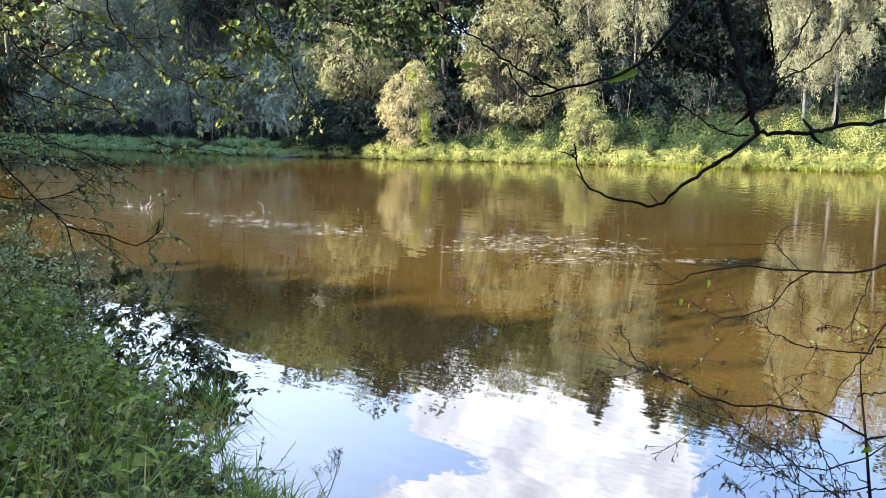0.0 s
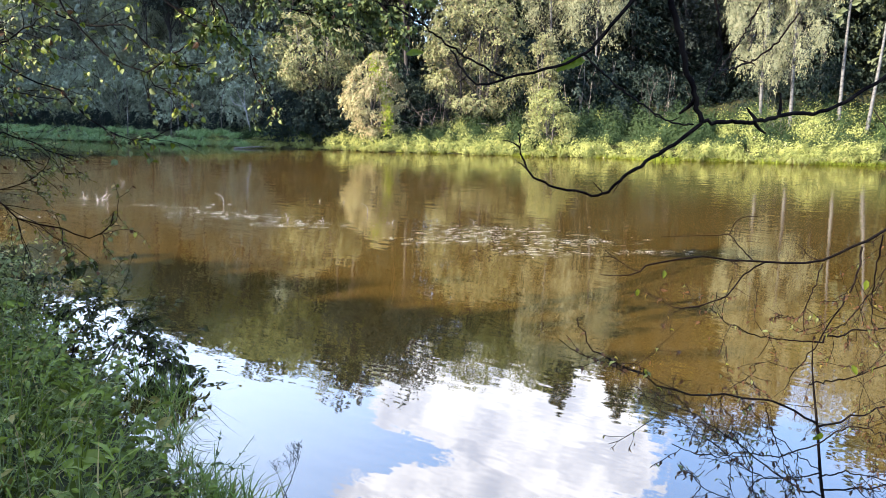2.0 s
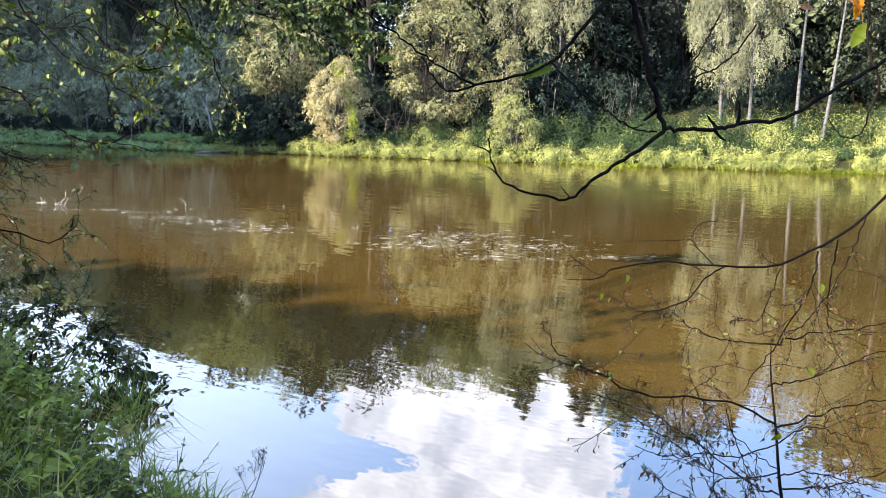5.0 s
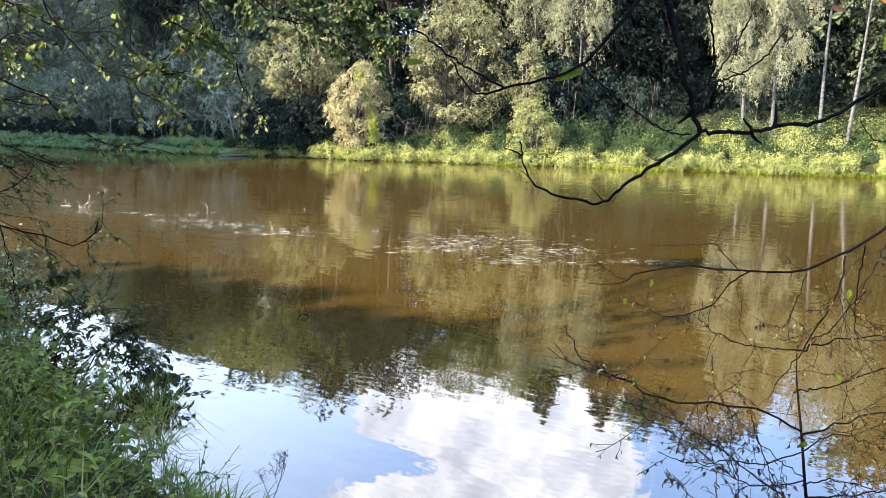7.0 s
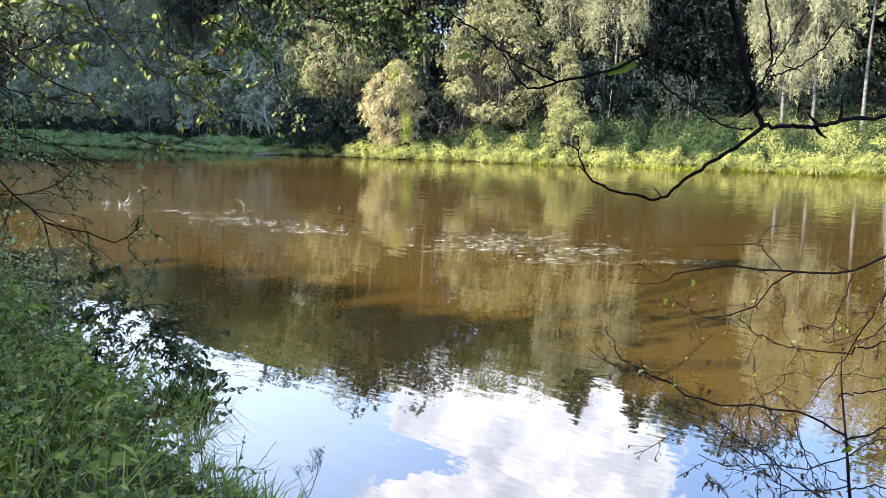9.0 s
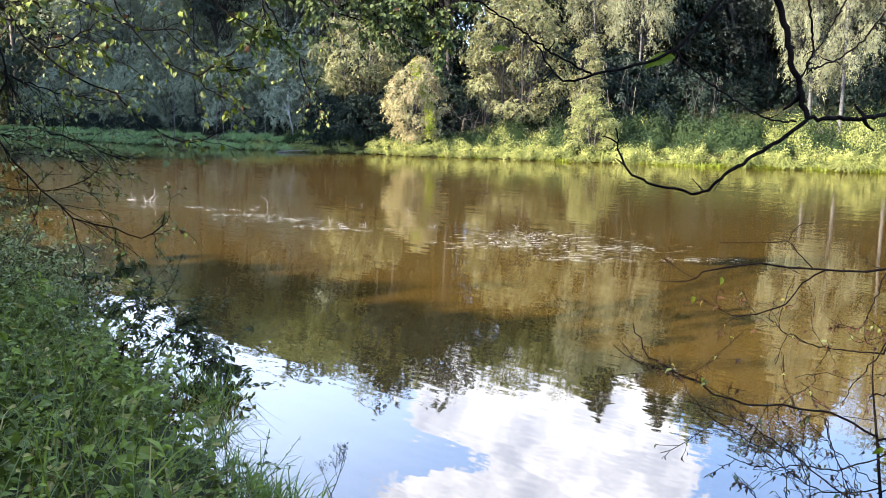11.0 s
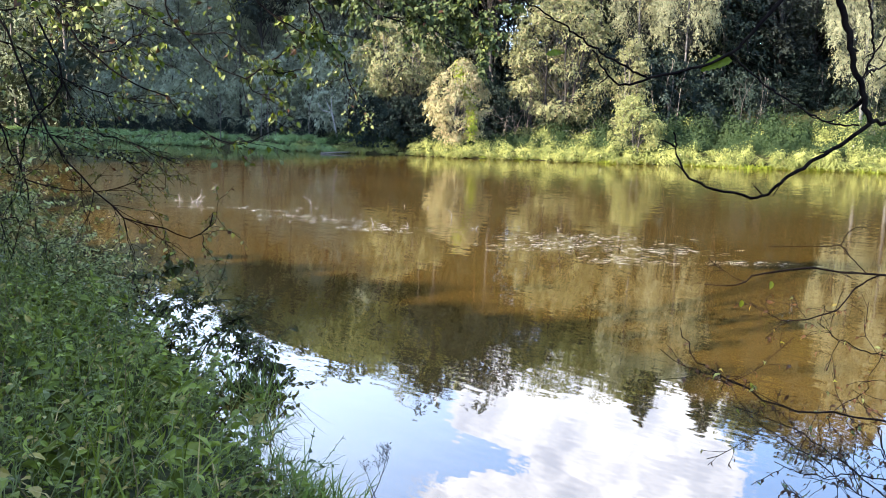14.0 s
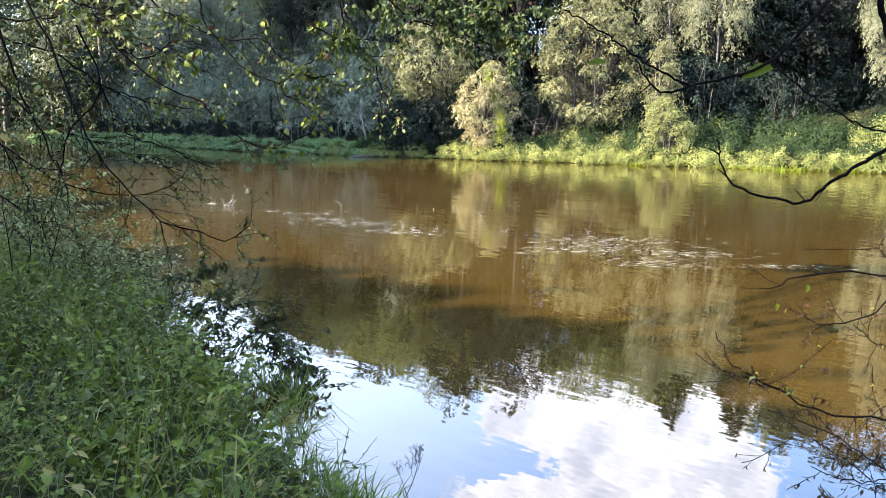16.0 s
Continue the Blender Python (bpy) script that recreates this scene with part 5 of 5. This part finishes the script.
# ---- the leaning alder whose boughs hang into view ----
def bough(ob, rng, ctrl, r0, r1, twigs, twig_len, leaf_mats, n_leaf, size, sag=0.7, side=0.5, slim=0.7, curl=0.3):
    """A bough under its tree: one wooden mesh of stem and twigs, and one mesh of leaves for each leaf material."""
    base = np.array(ob.matrix_basis.translation)
    line = spline([np.array(p) - base for p in ctrl], 22)
    line[1:-1] += rng.normal(0, 0.006, line[1:-1].shape) * twig_len * 3
    wood = Tubes(6)
    wood.add(line, r0, r1)
    ends = []
    for k in range(twigs):
        i = rng.integers(3, 21)
        way = unit(line[i + 1] - line[i - 1]) * 0.8 + rng.normal(0, side, 3)
        w = wander(rng, line[i], way, twig_len * rng.uniform(0.4, 1.2), 0.5, sag, 7)
        wood.add(w, max(r1 * 0.8, r0 * 0.28), 0.0011)
        ends.append(w)
        for _ in range(3):
            j = rng.integers(2, 6)
            w2 = wander(rng, w[j], unit(w[j] - w[j - 1]) + rng.normal(0, 0.6, 3), twig_len * rng.uniform(0.2, 0.5), 0.5, sag, 5)
            wood.add(w2, max(r1 * 0.5, r0 * 0.18), 0.0009)
            ends.append(w2)
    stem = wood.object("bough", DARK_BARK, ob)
    ends.append(line[12:])
    P, W, L = [], [], []
    for w in ends:
        if n_leaf:
            k = max(1, int(rng.poisson(n_leaf)))
            p, d, l = leafy(rng, w, k, size, 0.5, 0.7, 0.2)
            P.append(p), W.append(d), L.append(l)
    if P:
        P, W, L = np.concatenate(P), np.concatenate(W), np.concatenate(L)
        pick = rng.uniform(0, 1, len(P))
        at = 0.0
        for mat, share in leaf_mats:
            m = (pick >= at) & (pick < at + share)
            at += share
            if m.any():
                v, f = leaves(P[m], W[m], rng.normal(0, 0.6, P[m].shape) + (0, 0, 1), L[m], L[m] * slim, "leaf", 0.12, curl)
                mesh_object("foliage", v, f, mat, stem)
    return stem


def alder_tree():
    rng = np.random.default_rng(90)
    at = on_ground(-8.6, 1.2, 0.1)
    ob = thing("alder_tree", "dark alder leaning over the river with sparse hanging boughs", "tree", at)
    base = np.array(at)
    t = Tubes(10)
    t.add(spline([(0, 0, -0.2), (0.25, 0.2, 1.4), (0.6, 0.5, 2.7), (0.9, 0.7, 3.2)], 16), 0.12, 0.04)
    for tip in ((-0.3, 5.6, 3.6), (-1.6, 5.3, 3.3), (-2.6, 5.4, 3.0), (0.8, 5.8, 3.9), (-3.0, 4.6, 4.2)):
        t.add(spline([(0.9, 0.7, 3.1), (np.array(tip) - base) * 0.55 + (0, 0, 1.5), np.array(tip) - base], 12), 0.018, 0.008)
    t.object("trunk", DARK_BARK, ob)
    mix = [(ALDER_LEAF, 0.45), (ELDER_LEAF, 0.38), (FRESH_LEAF, 0.1), (BROWN_LEAF, 0.06)]
    dense = [(CANOPY_LEAF, 0.95), (FRESH_LEAF, 0.03), (BROWN_LEAF, 0.02)]
    few = [(ALDER_LEAF, 0.64), (FRESH_LEAF, 0.3), (BROWN_LEAF, 0.05)]
    EYE, OUT = np.array((-0.046, -0.008, 1.795)), 1.4
    limbs = Tubes(8)
    def hang(ctrl, twigs, length, mats, n, size):
        if mats is dense:                                   # the leafy boughs hang farther out over the river
            ctrl = [tuple(EYE + (np.array(p) - EYE) * OUT) for p in ctrl]
            tip = np.array(ctrl[0]) - base
            limbs.add(spline([(0.9, 0.7, 3.1), tip * 0.5 + (0, 0, 2.6), tip], 14), 0.02, 0.009)
            bough(ob, rng, ctrl, 0.01, 0.005, twigs, length * OUT, mats, n * 1.3, size * 0.72 * OUT, sag=0.5)
        else:
            bough(ob, rng, ctrl, 0.0068, 0.0034, twigs, length, mats, n * 0.85, size * (0.85 if mats is few else 0.6), sag=0.5)

    hang([(-2.16, 5.30, 2.80), (-2.14, 5.31, 2.58), (-2.12, 5.33, 2.46), (-2.02, 5.34, 2.33), (-1.91, 5.35, 2.20), (-1.78, 5.36, 2.11), (-1.64, 5.38, 2.06), (-1.58, 5.39, 1.97), (-1.47, 5.40, 1.92)], 9, 0.28, few, 2, 0.055)
    hang([(-1.65, 5.40, 2.06), (-1.51, 5.43, 2.15), (-1.38, 5.45, 2.25), (-1.25, 5.47, 2.31), (-1.23, 5.50, 2.34)], 6, 0.22, few, 3, 0.06)
    hang([(-1.50, 5.40, 2.15), (-1.45, 5.40, 2.11), (-1.39, 5.40, 2.10), (-1.24, 5.40, 2.13)], 4, 0.2, few, 3, 0.055)
    hang([(-2.65, 4.90, 2.46), (-2.51, 4.94, 2.24), (-2.39, 4.99, 2.11), (-2.24, 5.03, 2.01), (-2.09, 5.08, 1.95), (-2.01, 5.12, 1.86), (-1.87, 5.17, 1.72), (-1.75, 5.21, 1.66), (-1.62, 5.26, 1.64), (-1.42, 5.30, 1.73)], 12, 0.32, few, 2, 0.055)
    hang([(-2.86, 4.50, 2.56), (-2.76, 4.51, 2.32), (-2.70, 4.53, 2.19), (-2.66, 4.54, 2.07), (-2.63, 4.55, 1.93), (-2.58, 4.57, 1.80), (-2.54, 4.58, 1.67), (-2.46, 4.59, 1.55), (-2.39, 4.61, 1.44), (-2.28, 4.62, 1.32), (-2.17, 4.63, 1.23), (-2.01, 4.65, 1.17), (-1.87, 4.66, 1.12), (-1.78, 4.67, 1.10), (-1.69, 4.69, 1.16), (-1.66, 4.70, 1.23)], 20, 0.42, mix, 4, 0.05)
    hang([(-3.14, 4.70, 2.37), (-3.08, 4.71, 2.09), (-3.03, 4.73, 1.94), (-2.97, 4.74, 1.79), (-2.91, 4.76, 1.62), (-2.86, 4.77, 1.51), (-2.83, 4.79, 1.36), (-2.83, 4.80, 1.22)], 16, 0.42, mix, 5, 0.05)
    hang([(-2.93, 5.20, 2.43), (-2.84, 5.24, 2.19), (-2.82, 5.28, 2.02), (-2.78, 5.31, 1.84), (-2.68, 5.35, 1.72), (-2.56, 5.39, 1.67), (-2.43, 5.42, 1.62), (-2.30, 5.46, 1.56), (-2.17, 5.50, 1.49)], 16, 0.36, mix, 5, 0.045)
    hang([(-3.15, 4.60, 2.39), (-3.01, 4.60, 2.39), (-2.85, 4.60, 2.39), (-2.62, 4.60, 2.43), (-2.46, 4.60, 2.51)], 8, 0.35, mix, 4, 0.055)
    hang([(-2.62, 5.50, 2.76), (-2.54, 5.51, 2.62), (-2.43, 5.53, 2.53), (-2.22, 5.54, 2.42), (-2.05, 5.56, 2.36), (-1.82, 5.57, 2.37), (-1.70, 5.59, 2.25), (-1.55, 5.60, 2.14)], 14, 0.32, few, 3, 0.06)
    hang([(-1.55, 5.00, 2.67), (-1.47, 5.02, 2.54), (-1.37, 5.04, 2.43), (-1.25, 5.06, 2.36), (-1.16, 5.08, 2.32), (-1.07, 5.10, 2.32)], 8, 0.22, few, 4, 0.06)
    hang([(-1.15, 5.00, 2.66), (-1.14, 5.03, 2.51), (-1.13, 5.07, 2.41), (-1.13, 5.10, 2.35)], 5, 0.22, few, 5, 0.06)
    hang([(-1.18, 5.20, 2.66), (-1.15, 5.23, 2.49), (-1.09, 5.27, 2.39), (-1.07, 5.30, 2.28), (-0.99, 5.33, 2.21), (-0.95, 5.37, 2.03), (-0.85, 5.40, 1.91)], 14, 0.25, mix, 5, 0.045)
    hang([(-0.76, 5.60, 2.76), (-0.65, 5.60, 2.62), (-0.55, 5.60, 2.52), (-0.42, 5.60, 2.40), (-0.21, 5.60, 2.31)], 8, 0.25, dense, 7, 0.05)
    hang([(-3.45, 5.10, 2.35), (-3.21, 5.13, 2.30), (-3.01, 5.17, 2.21), (-2.79, 5.20, 2.04), (-2.61, 5.23, 1.98), (-2.45, 5.27, 1.93), (-2.20, 5.30, 1.89)], 18, 0.42, mix, 5, 0.045)
    hang([(-3.78, 5.50, 2.17), (-3.60, 5.52, 1.97), (-3.42, 5.53, 1.80), (-3.16, 5.55, 1.70), (-2.90, 5.57, 1.61), (-2.65, 5.58, 1.52), (-2.43, 5.60, 1.46)], 18, 0.42, mix, 6, 0.045)
    hang([(-3.54, 5.00, 1.92), (-3.40, 5.00, 1.70), (-3.29, 5.00, 1.49), (-3.20, 5.00, 1.32), (-3.14, 5.00, 1.16)], 18, 0.4, mix, 7, 0.045)
    hang([(-3.44, 5.70, 2.77), (-3.22, 5.72, 2.53), (-2.98, 5.74, 2.42), (-2.72, 5.76, 2.36), (-2.51, 5.78, 2.26), (-2.31, 5.80, 2.16)], 14, 0.4, mix, 5, 0.05)
    hang([(-4.01, 5.90, 1.65), (-3.76, 5.92, 1.48), (-3.56, 5.93, 1.35), (-3.30, 5.95, 1.28), (-3.00, 5.97, 1.24), (-2.73, 5.98, 1.31), (-2.56, 6.00, 1.40)], 16, 0.36, mix, 6, 0.042)
    hang([(-2.58, 4.80, 2.02), (-2.65, 4.82, 1.90), (-2.77, 4.84, 1.80), (-2.87, 4.86, 1.64), (-2.91, 4.88, 1.50), (-2.90, 4.90, 1.39)], 9, 0.3, mix, 4, 0.045)
    hang([(-2.69, 5.30, 2.28), (-2.57, 5.30, 2.22), (-2.45, 5.30, 2.25), (-2.30, 5.30, 2.33), (-2.13, 5.30, 2.31)], 8, 0.3, few, 4, 0.055)
    hang([(-4.08, 5.70, 1.32), (-3.84, 5.72, 1.23), (-3.69, 5.75, 1.08), (-3.49, 5.78, 1.04), (-3.29, 5.80, 0.93)], 16, 0.4, mix, 7, 0.045)
    hang([(-2.67, 4.40, 2.58), (-2.54, 4.40, 2.48), (-2.36, 4.40, 2.41), (-2.28, 4.40, 2.36)], 10, 0.25, mix, 5, 0.08)
    hang([(-1.03, 5.60, 2.77), (-0.88, 5.60, 2.58), (-0.69, 5.60, 2.47), (-0.49, 5.60, 2.43)], 14, 0.28, dense, 9, 0.05)
    hang([(-0.78, 5.70, 2.78), (-0.54, 5.70, 2.63), (-0.35, 5.70, 2.52), (-0.15, 5.70, 2.44)], 14, 0.28, dense, 9, 0.05)
    hang([(-0.45, 5.50, 2.78), (-0.26, 5.50, 2.60), (-0.11, 5.50, 2.45), (-0.05, 5.50, 2.27)], 14, 0.26, dense, 9, 0.05)
    hang([(-1.15, 5.60, 2.84), (-0.92, 5.60, 2.67), (-0.61, 5.60, 2.63), (-0.31, 5.60, 2.67), (0.07, 5.60, 2.59)], 16, 0.3, dense, 9, 0.05)
    limbs.object("limb", DARK_BARK, ob)


alder_tree()


# ---- the bare sapling at the water ----
def sapling():
    rng = np.random.default_rng(95)
    foot = (1.491, 2.582, 0.311)
    ob = thing("bare_sapling", "thin dark sapling with withered leaves at the water", "sapling", (foot[0], foot[1], -0.1))
    base = np.array(ob.matrix_basis.translation)
    t = Tubes(8)
    t.add(spline([(0, 0, 0), np.array(foot) - base, np.array((1.468, 2.620, 0.531)) - base, np.array((1.456, 2.650, 0.711)) - base, np.array((1.439, 2.684, 0.910)) - base, np.array((1.44, 2.70, 1.01)) - base], 22), 0.0088, 0.0018)
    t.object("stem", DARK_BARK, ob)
    mats = [(BROWN_LEAF, 0.84), (FRESH_LEAF, 0.03), (ALDER_LEAF, 0.13)]
    def twig(ctrl, r, twigs, length, n):
        bough(ob, rng, ctrl, r * 0.68, 0.0013, twigs, length, mats, n * 1.7, 0.018, sag=-0.1, side=0.55, slim=0.5, curl=1.2)

    twig([(2.120, 2.951, 1.666), (1.885, 2.844, 1.508), (1.701, 2.743, 1.412), (1.526, 2.649, 1.367), (1.359, 2.556, 1.334), (1.146, 2.474, 1.346), (0.912, 2.397, 1.374), (0.742, 2.310, 1.373), (0.651, 2.213, 1.359), (0.560, 2.221, 1.358)], 0.009, 4, 0.12, 0)
    twig([(1.146, 2.474, 1.346), (1.078, 2.473, 1.305), (0.981, 2.372, 1.258), (0.859, 2.377, 1.222), (0.789, 2.386, 1.244), (0.737, 2.395, 1.273)], 0.004, 4, 0.1, 0.3)
    twig([(1.107, 2.478, 1.351), (1.065, 2.489, 1.394), (1.035, 2.497, 1.430), (0.984, 2.501, 1.427), (0.825, 2.514, 1.422)], 0.003, 1, 0.05, 0)
    twig([(1.035, 2.497, 1.430), (1.049, 2.501, 1.462), (1.075, 2.503, 1.484), (1.122, 2.499, 1.488)], 0.0025, 0, 0.05, 0)
    twig([(1.448, 2.655, 0.741), (1.226, 2.493, 0.874), (1.072, 2.413, 0.928), (0.824, 2.243, 1.002), (0.604, 2.079, 1.132), (0.482, 2.002, 1.222), (0.453, 2.015, 1.287)], 0.006, 10, 0.22, 0.7)
    twig([(1.465, 2.613, 0.487), (1.308, 2.539, 0.574), (1.112, 2.479, 0.728), (0.946, 2.412, 0.856), (0.701, 2.349, 0.967)], 0.005, 10, 0.2, 0.7)
    twig([(1.555, 2.646, 1.367), (1.525, 2.628, 1.241), (1.466, 2.616, 1.135), (1.398, 2.605, 1.034), (1.329, 2.598, 0.950), (1.294, 2.590, 0.882)], 0.005, 8, 0.18, 1.0)
    twig([(1.445, 2.701, 1.020), (1.296, 2.715, 1.029), (1.135, 2.637, 1.093), (1.048, 2.655, 1.154)], 0.004, 7, 0.18, 1.0)
    twig([(1.445, 2.701, 1.020), (1.653, 2.787, 1.036), (1.945, 2.865, 1.041), (2.275, 2.947, 1.089)], 0.005, 8, 0.25, 0.9)
    twig([(1.460, 2.652, 0.727), (1.631, 2.739, 0.726), (1.815, 2.827, 0.734), (2.096, 2.904, 0.735), (2.318, 2.893, 0.781)], 0.006, 9, 0.25, 0.9)
    twig([(1.429, 2.678, 0.870), (1.632, 2.763, 0.871), (1.945, 2.848, 0.934), (2.275, 2.929, 0.979)], 0.004, 9, 0.25, 1.0)
    twig([(1.472, 2.616, 0.507), (1.714, 2.692, 0.479), (1.943, 2.774, 0.479), (2.317, 2.854, 0.539)], 0.005, 9, 0.25, 0.7)
    twig([(1.681, 2.741, 1.392), (1.650, 2.718, 1.232), (1.639, 2.699, 1.112), (1.655, 2.691, 1.072)], 0.004, 6, 0.15, 1.0)
    twig([(1.374, 2.553, 1.325), (1.340, 2.541, 1.232), (1.302, 2.532, 1.157), (1.274, 2.533, 1.148)], 0.0035, 4, 0.12, 1.0)
    twig([(1.843, 2.840, 1.462), (1.759, 2.817, 1.275), (1.633, 2.798, 1.088), (1.528, 2.796, 1.025)], 0.004, 6, 0.2, 1.0)
    twig([(1.468, 2.626, 0.571), (1.355, 2.649, 0.650), (1.275, 2.668, 0.729), (1.134, 2.603, 0.881)], 0.003, 6, 0.2, 0.6)
    twig([(1.479, 2.603, 0.431), (1.206, 2.441, 0.542), (0.981, 2.371, 0.623), (0.918, 2.385, 0.676)], 0.003, 6, 0.14, 0.4)
    twig([(1.351, 2.450, 0.748), (1.221, 2.450, 0.707), (1.106, 2.450, 0.723), (1.031, 2.450, 0.711), (0.936, 2.450, 0.726), (0.869, 2.450, 0.756)], 0.0035, 5, 0.12, 0.6)
    twig([(1.395, 2.500, 0.626), (1.232, 2.500, 0.609), (1.132, 2.500, 0.651), (1.030, 2.500, 0.732), (0.931, 2.500, 0.802), (0.833, 2.500, 0.862), (0.764, 2.500, 0.930)], 0.0035, 10, 0.18, 0.9)
    twig([(1.042, 2.400, 0.812), (1.104, 2.400, 0.716), (1.125, 2.400, 0.615), (1.136, 2.400, 0.522)], 0.0025, 4, 0.12, 0.8)
    twig([(1.147, 2.400, 0.895), (1.182, 2.400, 0.791), (1.234, 2.400, 0.675), (1.273, 2.400, 0.577)], 0.003, 6, 0.14, 0.9)
    twig([(1.417, 2.550, 0.582), (1.515, 2.550, 0.601), (1.639, 2.550, 0.574), (1.786, 2.550, 0.534)], 0.004, 8, 0.18, 1)
    twig([(1.434, 2.600, 0.684), (1.531, 2.600, 0.744), (1.635, 2.600, 0.722), (1.762, 2.600, 0.678)], 0.004, 8, 0.2, 1.2)
    twig([(0.907, 2.350, 0.610), (0.931, 2.350, 0.666), (0.883, 2.350, 0.714), (0.863, 2.350, 0.742)], 0.002, 2, 0.08, 0.5)
    P = np.array([(1.445, 2.602, 0.724), (0.769, 2.304, 1.354), (0.720, 2.398, 1.278), (1.570, 2.627, 1.255), (1.520, 2.585, 0.971)]) - base
    for k, (p, size) in enumerate(zip(P, (0.05, 0.026, 0.024, 0.034, 0.036))):
        v, f = broad_leaf(p, rng.normal(0, 0.5, 3) + (0.4, 0, -0.6), rng.normal(0, 0.3, 3) + (0, -1, 0.4), size, k)
        mesh_object("leaf", v, f, CLOSE_LEAF, ob, "last yellow-green leaf", flat=False)


sapling()


# ---- the dark forked branch close to the eye ----
def forked_branch():
    rng = np.random.default_rng(97)
    top = (0.479, 0.817, 2.172)
    ob = thing("overhanging_branch", "bare dark forked branch hanging close by", "branch", top)
    base = np.array(top)
    def limb(name, pts, r0, r1, knots=3):
        line = spline([np.array(p) - base for p in pts], 40)
        line[1:-1] += rng.normal(0, 0.0007, line[1:-1].shape)
        t = Tubes(8)
        t.add(line, r0 * 0.9, r1 * 0.9)
        for _ in range(knots):
            i = rng.integers(4, 36)
            t.add(wander(rng, line[i], unit(line[i + 1] - line[i]) + rng.normal(0, 0.9, 3), rng.uniform(0.006, 0.02), 0.5, 0, 4), r1, r1 * 0.4)
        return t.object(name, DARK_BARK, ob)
    limb("stem", [(top[0], top[1], top[2]), (0.293, 0.702, 2.018), (0.212, 0.625, 1.916), (0.211, 0.620, 1.882), (0.217, 0.616, 1.858), (0.221, 0.613, 1.837), (0.228, 0.609, 1.812), (0.233, 0.606, 1.793)], 0.0031, 0.0021)
    limb("side_branch", [(0.233, 0.606, 1.793), (0.258, 0.606, 1.793), (0.275, 0.606, 1.794), (0.301, 0.617, 1.799), (0.339, 0.628, 1.803), (0.394, 0.642, 1.830), (0.454, 0.657, 1.861)], 0.0017, 0.0016, 6)
    limb("hanging_twig", [(0.233, 0.606, 1.792), (0.212, 0.604, 1.776), (0.188, 0.601, 1.762), (0.174, 0.600, 1.753), (0.165, 0.598, 1.744), (0.153, 0.598, 1.740), (0.126, 0.599, 1.745), (0.108, 0.600, 1.754), (0.100, 0.603, 1.772), (0.097, 0.605, 1.785)], 0.0017, 0.0006, 6)
    limb("side_branch", [(0.479, 0.817, 2.172), (0.282, 0.776, 1.973), (0.230, 0.766, 1.912), (0.210, 0.762, 1.887), (0.189, 0.759, 1.863), (0.177, 0.757, 1.852), (0.148, 0.755, 1.840), (0.105, 0.753, 1.830), (0.083, 0.752, 1.824), (0.066, 0.755, 1.838), (0.056, 0.757, 1.855)], 0.0025, 0.0007, 4)
    limb("hanging_twig", [(0.105, 0.753, 1.830), (0.075, 0.756, 1.846), (0.050, 0.758, 1.862), (0.027, 0.772, 1.881), (-0.007, 0.785, 1.902)], 0.0011, 0.0007, 3)
    limb("hanging_twig", [(0.177, 0.757, 1.852), (0.197, 0.743, 1.830), (0.218, 0.710, 1.808), (0.231, 0.667, 1.792), (0.234, 0.626, 1.791)], 0.0010, 0.0007, 4)
    limb("side_branch", [(0.313, 0.833, 1.954), (0.318, 0.828, 1.921), (0.324, 0.824, 1.893), (0.326, 0.819, 1.860), (0.317, 0.815, 1.833), (0.303, 0.792, 1.816)], 0.0016, 0.0007, 4)
    limb("hanging_twig", [(0.503, 1.031, 1.924), (0.475, 1.025, 1.888), (0.447, 1.022, 1.867), (0.398, 0.970, 1.853), (0.343, 0.867, 1.845)], 0.0013, 0.0010, 4)
    limb("hanging_twig", [(0.456, 1.033, 1.937), (0.433, 1.027, 1.896), (0.392, 0.971, 1.862), (0.343, 0.866, 1.841)], 0.0012, 0.0009, 2)
    limb("side_branch", [(0.764, 1.202, 2.077), (0.751, 1.187, 1.982), (0.748, 1.176, 1.912), (0.764, 1.167, 1.862), (0.750, 1.161, 1.821), (0.734, 1.157, 1.783), (0.706, 1.159, 1.783), (0.688, 1.165, 1.808)], 0.0025, 0.0009, 5)
    for name, mat, spot, way, size in (("leaf", CLOSE_LEAF, (0.178, 0.756, 1.847), (-1, -0.1, -0.22), 0.028), ("leaf", CLOSE_LEAF, (0.016, 0.767, 1.851), (1, 0, 0.3), 0.017),
                                       ("leaf", ORANGE_LEAF, (0.712, 1.191, 1.99), (0.9, 0, -0.55), 0.05), ("leaf", ORANGE_LEAF, (0.735, 1.195, 1.995), (0.15, 0, -1), 0.04), ("leaf", CLOSE_LEAF, (0.747, 1.182, 1.949), (-0.5, 0.2, -1), 0.04),
                                       ("leaf", BROWN_LEAF, (0.647, 1.194, 1.969), (1, 0.1, 0.1), 0.03)):
        v, f = broad_leaf(np.array(spot) - base, way, (0.1, -0.8, 0.9), size, int(1000 * size))
        mesh_object(name, v, f, mat, ob, flat=False)


forked_branch()
